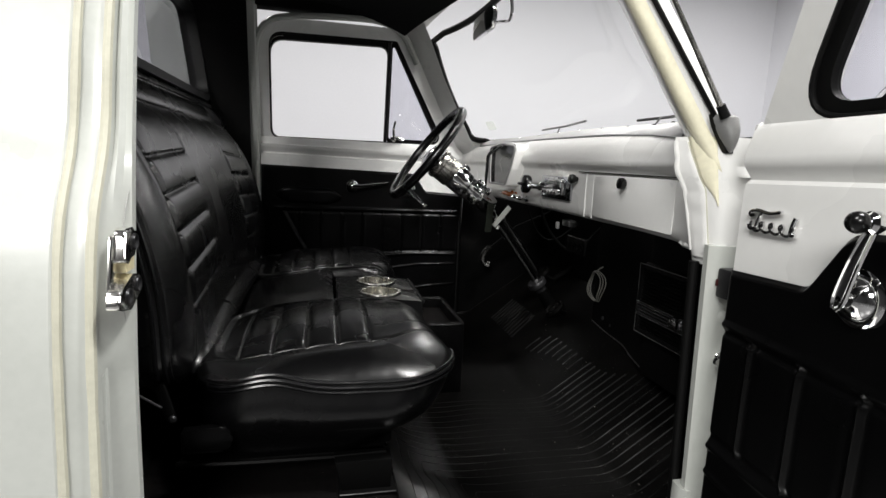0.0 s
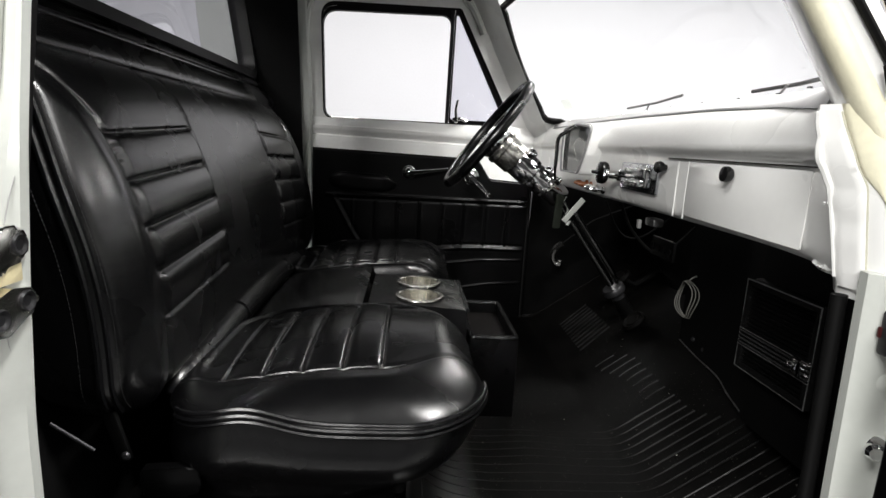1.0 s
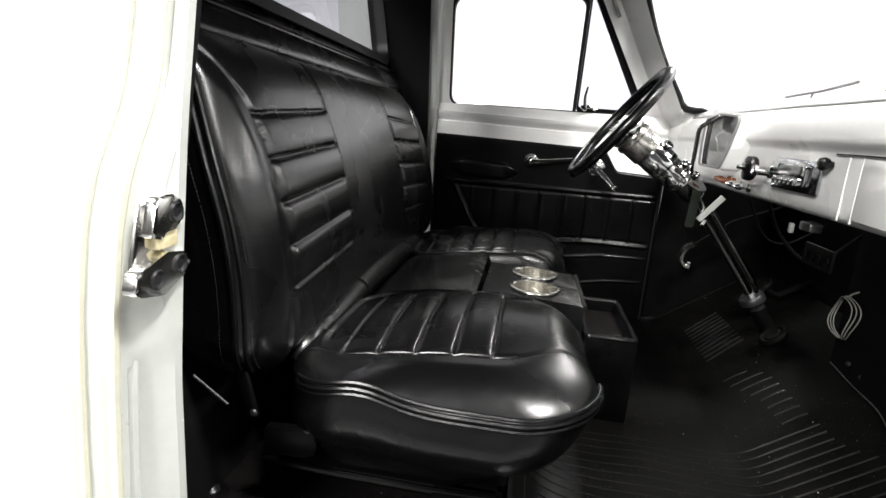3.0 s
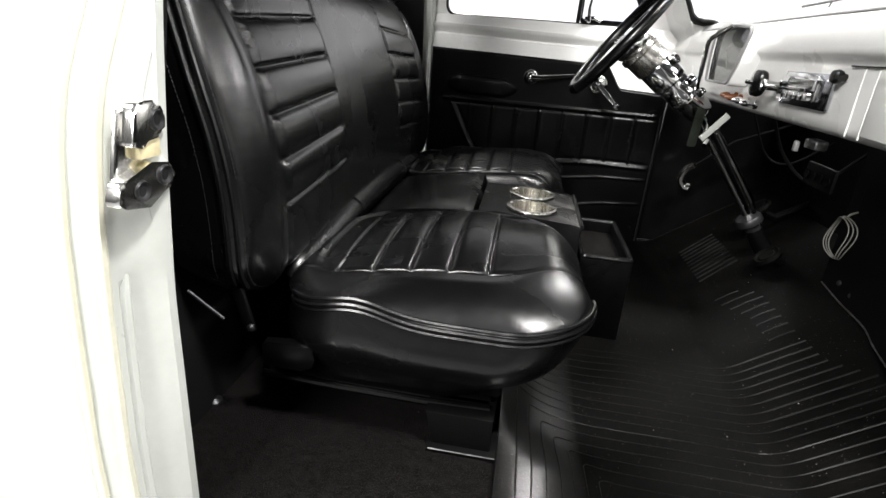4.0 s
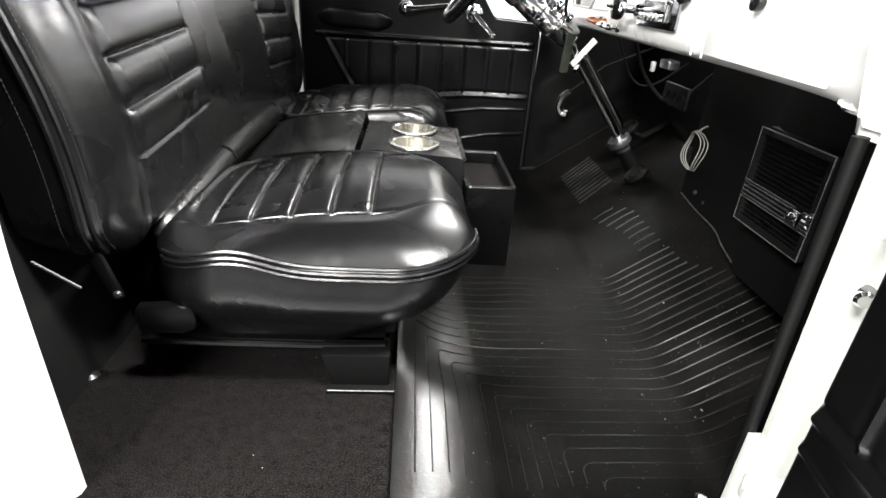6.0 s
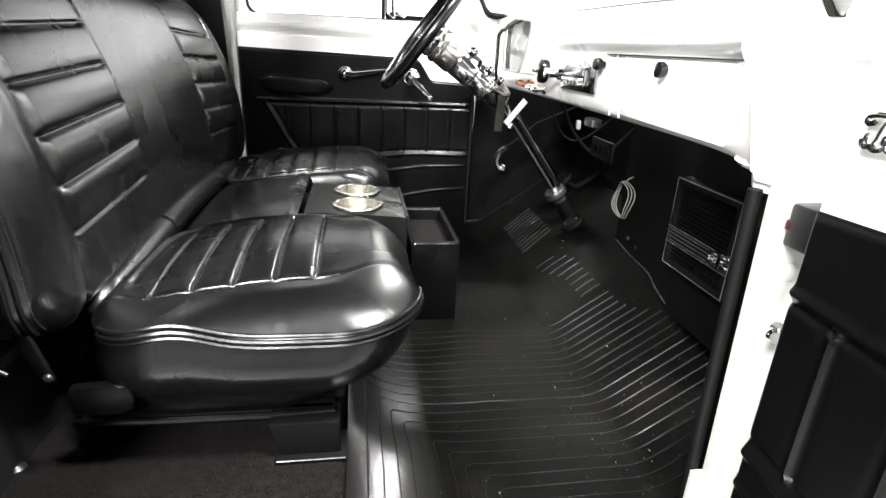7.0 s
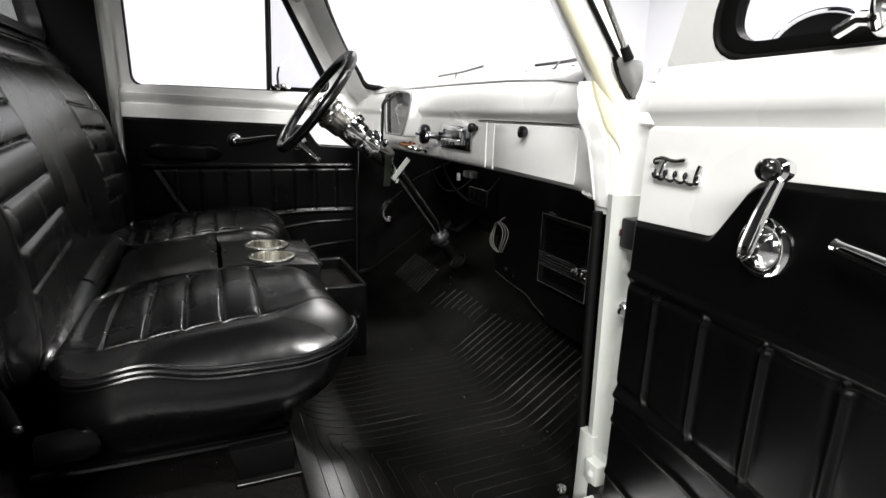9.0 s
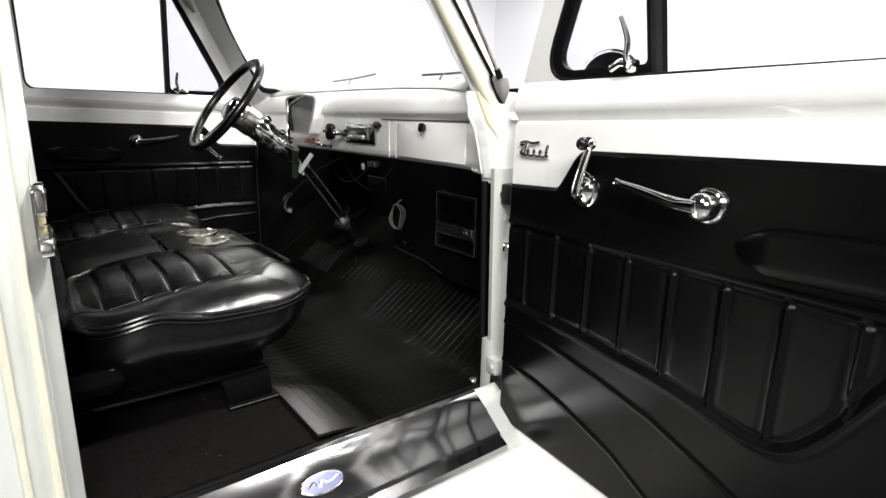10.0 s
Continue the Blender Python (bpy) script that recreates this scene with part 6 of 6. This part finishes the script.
# ---- jamb hardware, outside fittings ----
def striker():
    t = thing("door_latch_striker", (0.006, -0.765, 0.98), "chrome door latch striker with a yellowed nylon wedge", "latch")

    def flat(a, b, h):
        return Vector((0.004 + h * 0.6, a - 0.008, b))
    bm = bmesh.new()
    prism(bm, rounded([(-0.806, 1.002), (-0.745, 1.012), (-0.745, 1.078), (-0.788, 1.076)], 0.006, 3), flat, 0.0, 0.006, bevel=0.002)
    part("plate", bm, NICKEL, t, "steel striker plate")
    bm = bmesh.new()
    prism(bm, rounded([(-0.788, 1.046), (-0.774, 1.042), (-0.768, 1.048), (-0.746, 1.050), (-0.740, 1.066), (-0.750, 1.082), (-0.778, 1.083)], [0.004, 0.003, 0.006, 0.012, 0.012, 0.012, 0.014], 5), flat, 0.004, 0.024, bevel=0.004)
    part("upper_boss", bm, NICKEL, t, "chrome upper boss")
    bm = bmesh.new()
    prism(bm, rounded([(-0.816, 0.998), (-0.776, 0.990), (-0.754, 1.000), (-0.738, 1.004), (-0.737, 1.024), (-0.768, 1.030), (-0.808, 1.018)], [0.01, 0.006, 0.006, 0.01, 0.01, 0.008, 0.01], 5), flat, 0.004, 0.026, bevel=0.004)
    part("lower_boss", bm, NICKEL, t, "chrome lower boss")
    bm = bmesh.new()
    box(bm, 0.006, 0.016, -0.784, -0.756, 1.032, 1.050, 0.002)
    part("wedge", bm, NYLON, t, "yellowed nylon wedge")
    for y, z, x in ((-0.761, 1.065, 0.0185), (-0.792, 1.007, 0.0197), (-0.760, 1.015, 0.0197)):
        bm = bmesh.new()
        lathe(bm, [(0, 0), (0.0095, 0), (0.0085, 0.002), (0.006, 0.001), (0.004, -0.001), (0, -0.001)], axis_pose((x, y, z), (1, 0, 0)), 16)
        part("screw", bm, DARK_METAL, t, "dark recessed screw")


def post_fittings():
    t = thing("door_check", (0.81, -0.77, 1.0), "steel hinge and check fittings on the door post", "hinge")
    bm = bmesh.new()
    box(bm, 0.790, 0.830, -0.826, -0.777, 0.996, 1.040, 0.004)
    part("hinge_block", bm, DARK_METAL, t, "dark steel hinge block")
    bm = bmesh.new()
    box(bm, 0.789, 0.797, -0.782, -0.776, 1.012, 1.023, 0.002)
    part("reflector", bm, RED_LENS, t, "dark red plug")
    bm = bmesh.new()
    lathe(bm, [(0, 0), (0.012, 0), (0.012, 0.004), (0.007, 0.006), (0.009, 0.016), (0.006, 0.020), (0, 0.020)], axis_pose((0.815, -0.772, 0.898), (-0.5, -0.85, 0)), 18)
    part("lamp_switch", bm, CHROME, t, "chrome door lamp switch")
    bm = bmesh.new()
    lathe(bm, [(0, 0), (0.009, 0), (0.009, 0.004), (0.0, 0.007)], axis_pose((0.812, -0.772, 0.965), (-0.3, -0.95, 0)), 14)
    part("plug", bm, JAMB, t, "painted plug")
    bm = bmesh.new()
    box(bm, 0.784, 0.815, -0.812, -0.775, 0.578, 0.604, 0.003)
    part("hinge_block", bm, DARK_METAL, t, "dark steel lower hinge")
    bm = bmesh.new()
    box(bm, 0.778, 0.800, -0.800, -0.770, 0.612, 0.648, 0.004)
    part("hinge_plate", bm, JAMB, t, "painted hinge plate")
    bm = bmesh.new()
    lathe(bm, [(0, 0), (0.006, 0), (0.006, 0.004), (0.003, 0.007), (0, 0.007)], axis_pose((0.785, -0.785, 0.530), (-1, -0.2, 0)), 12)
    part("plug", bm, JAMB, t, "painted plug")
    bm = bmesh.new()
    box(bm, 0.779, 0.800, -0.802, -0.772, 0.510, 0.570, 0.004)
    part("hinge_plate", bm, JAMB, t, "painted lower hinge plate")
    for z in (0.630, 0.553, 0.527):
        bm = bmesh.new()
        lathe(bm, [(0, 0), (0.007, 0), (0.006, 0.004), (0.003, 0.006), (0, 0.006)], axis_pose((0.779, -0.787, z), (-1, 0, 0)), 8)
        part("hinge_bolt", bm, JAMB, t, "painted hinge bolt")
    bm = bmesh.new()
    lathe(bm, [(0, 0), (0.008, 0), (0.008, 0.005), (0.004, 0.009), (0, 0.009)], axis_pose((0.737, -0.770, 0.600), (-0.2, -0.3, 1)), 14)
    part("sill_bolt", bm, NICKEL, t, "bright sill bolt")


def wipers():
    for y0, y1, v0, v1, label in ((0.34, 0.05, 0.055, 0.075, "slim wiper parked ahead of the driver's glass"), (-0.22, -0.60, 0.040, 0.042, "black wiper parked ahead of the passenger's glass")):
        t = thing("wiper", (1.0, y0, 1.29), label, "wiper", group="windscreen wipers")
        a, b = windscreen_point(v0, 0.5 - y0 / 1.33) + Vector((0.03, 0, 0.0)), windscreen_point(v1, 0.5 - y1 / 1.33) + Vector((0.03, 0, 0.0))
        bm = bmesh.new()
        tube(bm, [a, a.lerp(b, 0.5) + Vector((0.012, 0, 0.0)), b], 0.0034, 6)
        part("blade", bm, GREY_METAL if y0 > 0 else RUBBER_SEAL, t, "wiper blade")
        bm = bmesh.new()
        mid = a.lerp(b, 0.45)
        tube(bm, [mid, mid + Vector((0.015, 0.055, -0.022)), mid + Vector((0.03, 0.11, -0.05))], 0.0022, 6)
        part("arm", bm, GREY_METAL, t, "wiper arm")


def antenna():
    t = thing("antenna", (0.76, -0.79, 1.21), "chrome antenna on the cowl beside the pillar", "antenna")
    bm = bmesh.new()

    rings = []
    for k in range(13):
        f = k / 12
        z, g = 1.203 + 0.050 * f, (math.sin(math.pi / 2 * min(1.0, f * 1.15 + 0.04))) ** 0.8 * (1 - 0.25 * smooth(f, 0.93, 1.0))
        x0 = 0.785 - 0.020 * f
        rings.append([(x0 + 0.015 * g * math.cos(a), -0.777 - 0.026 * g * max(0.0, math.sin(a)), z) for a in (math.pi * (-0.12 + 1.24 * q / 14) for q in range(15))])
    loft(bm, rings)
    part("base", bm, CAST_GREY, t, "pale cast antenna base", sharp=50)
    bm = bmesh.new()
    loft(bm, [[(0.785 - 0.020 * f + dx * (0.005 + 0.010 * min(1.0, 1.5 * f)), -0.777 + dy, 1.202 + 0.052 * f) for dx, dy in ((-1, -0.001), (1, -0.001), (1, 0.008), (-1, 0.008))] for f in (0, 0.15, 0.4, 0.7, 1.0)])
    part("base_pad", bm, RUBBER_SEAL, t, "black rubber pad under the base")
    bm = bmesh.new()
    tube(bm, [(0.757, -0.793, 1.250), (0.665, -0.788, 1.390), (0.50, -0.775, 1.640)], [0.004, 0.003, 0.0025], 8)
    part("rod", bm, STEEL, t, "thin steel rod")
    bm = bmesh.new()
    lathe(bm, [(0, 0), (0.007, 0), (0.006, 0.018), (0, 0.018)], axis_pose((0.758, -0.793, 1.249), (-0.55, 0, 0.83)), 12)
    part("collar", bm, RUBBER_SEAL, t, "black collar")


def mirrors():
    t = thing("interior_mirror", (0.66, 0.05, 1.64), "small chrome backed rear view mirror on a bent arm", "mirror")
    bm = bmesh.new()
    tube(bm, curve_points([(0.715, -0.02, 1.665), (0.700, -0.03, 1.62), (0.690, -0.075, 1.560), (0.685, -0.080, 1.535), (0.685, -0.03, 1.540), (0.690, 0.12, 1.572)], 5), 0.0042, 8)
    part("arm", bm, CHROME, t, "chrome arm")
    bm = bmesh.new()
    prism(bm, rounded([(-0.10, -0.03), (0.10, -0.03), (0.10, 0.03), (-0.10, 0.03)], 0.02, 5), lambda a, b, h: Vector((0.676 + h, a + 0.14, 1.573 + b)), 0.0, 0.012, bevel=0.004)
    part("back", bm, CHROME, t, "chrome back")
    bm = bmesh.new()
    prism(bm, rounded([(-0.095, -0.026), (0.095, -0.026), (0.095, 0.026), (-0.095, 0.026)], 0.018, 5), lambda a, b, h: Vector((0.676 - h, a + 0.14, 1.573 + b)), 0.0005, 0.001)
    part("mirror_pane", bm, MIRROR, t, "mirror glass")
    t = thing("door_mirror", (0.93, -1.03, 1.22), "round chrome door mirror outside the vent window", "mirror")
    d = PASSENGER
    m = axis_pose(d(0.122, -0.135, 1.242), (d.i * 0.9 + d.a * 0.4))
    bm = bmesh.new()
    lathe(bm, [(0, -0.03), (0.03, -0.028), (0.052, -0.014), (0.058, 0.0), (0.055, 0.004), (0, 0.002)], m, 32)
    part("head", bm, BLACK_PAINT, t, "dark mirror head")
    bm = bmesh.new()
    tube(bm, [m @ Vector((0.057 * math.cos(2 * math.pi * k / 40), 0.057 * math.sin(2 * math.pi * k / 40), 0.002)) for k in range(40)], 0.0035, 8, closed=True)
    part("ring", bm, CHROME, t, "chrome ring")
    bm = bmesh.new()
    tube(bm, [d(0.122, -0.145, 1.195), d(0.130, -0.12, 1.14), d(0.140, -0.075, 1.13)], 0.006, 8)
    part("stalk", bm, CHROME, t, "chrome stalk")


mat()
dust()
heater()
cable_coil()
pedals()
under_dash()
striker()
post_fittings()
wipers()
antenna()
mirrors()
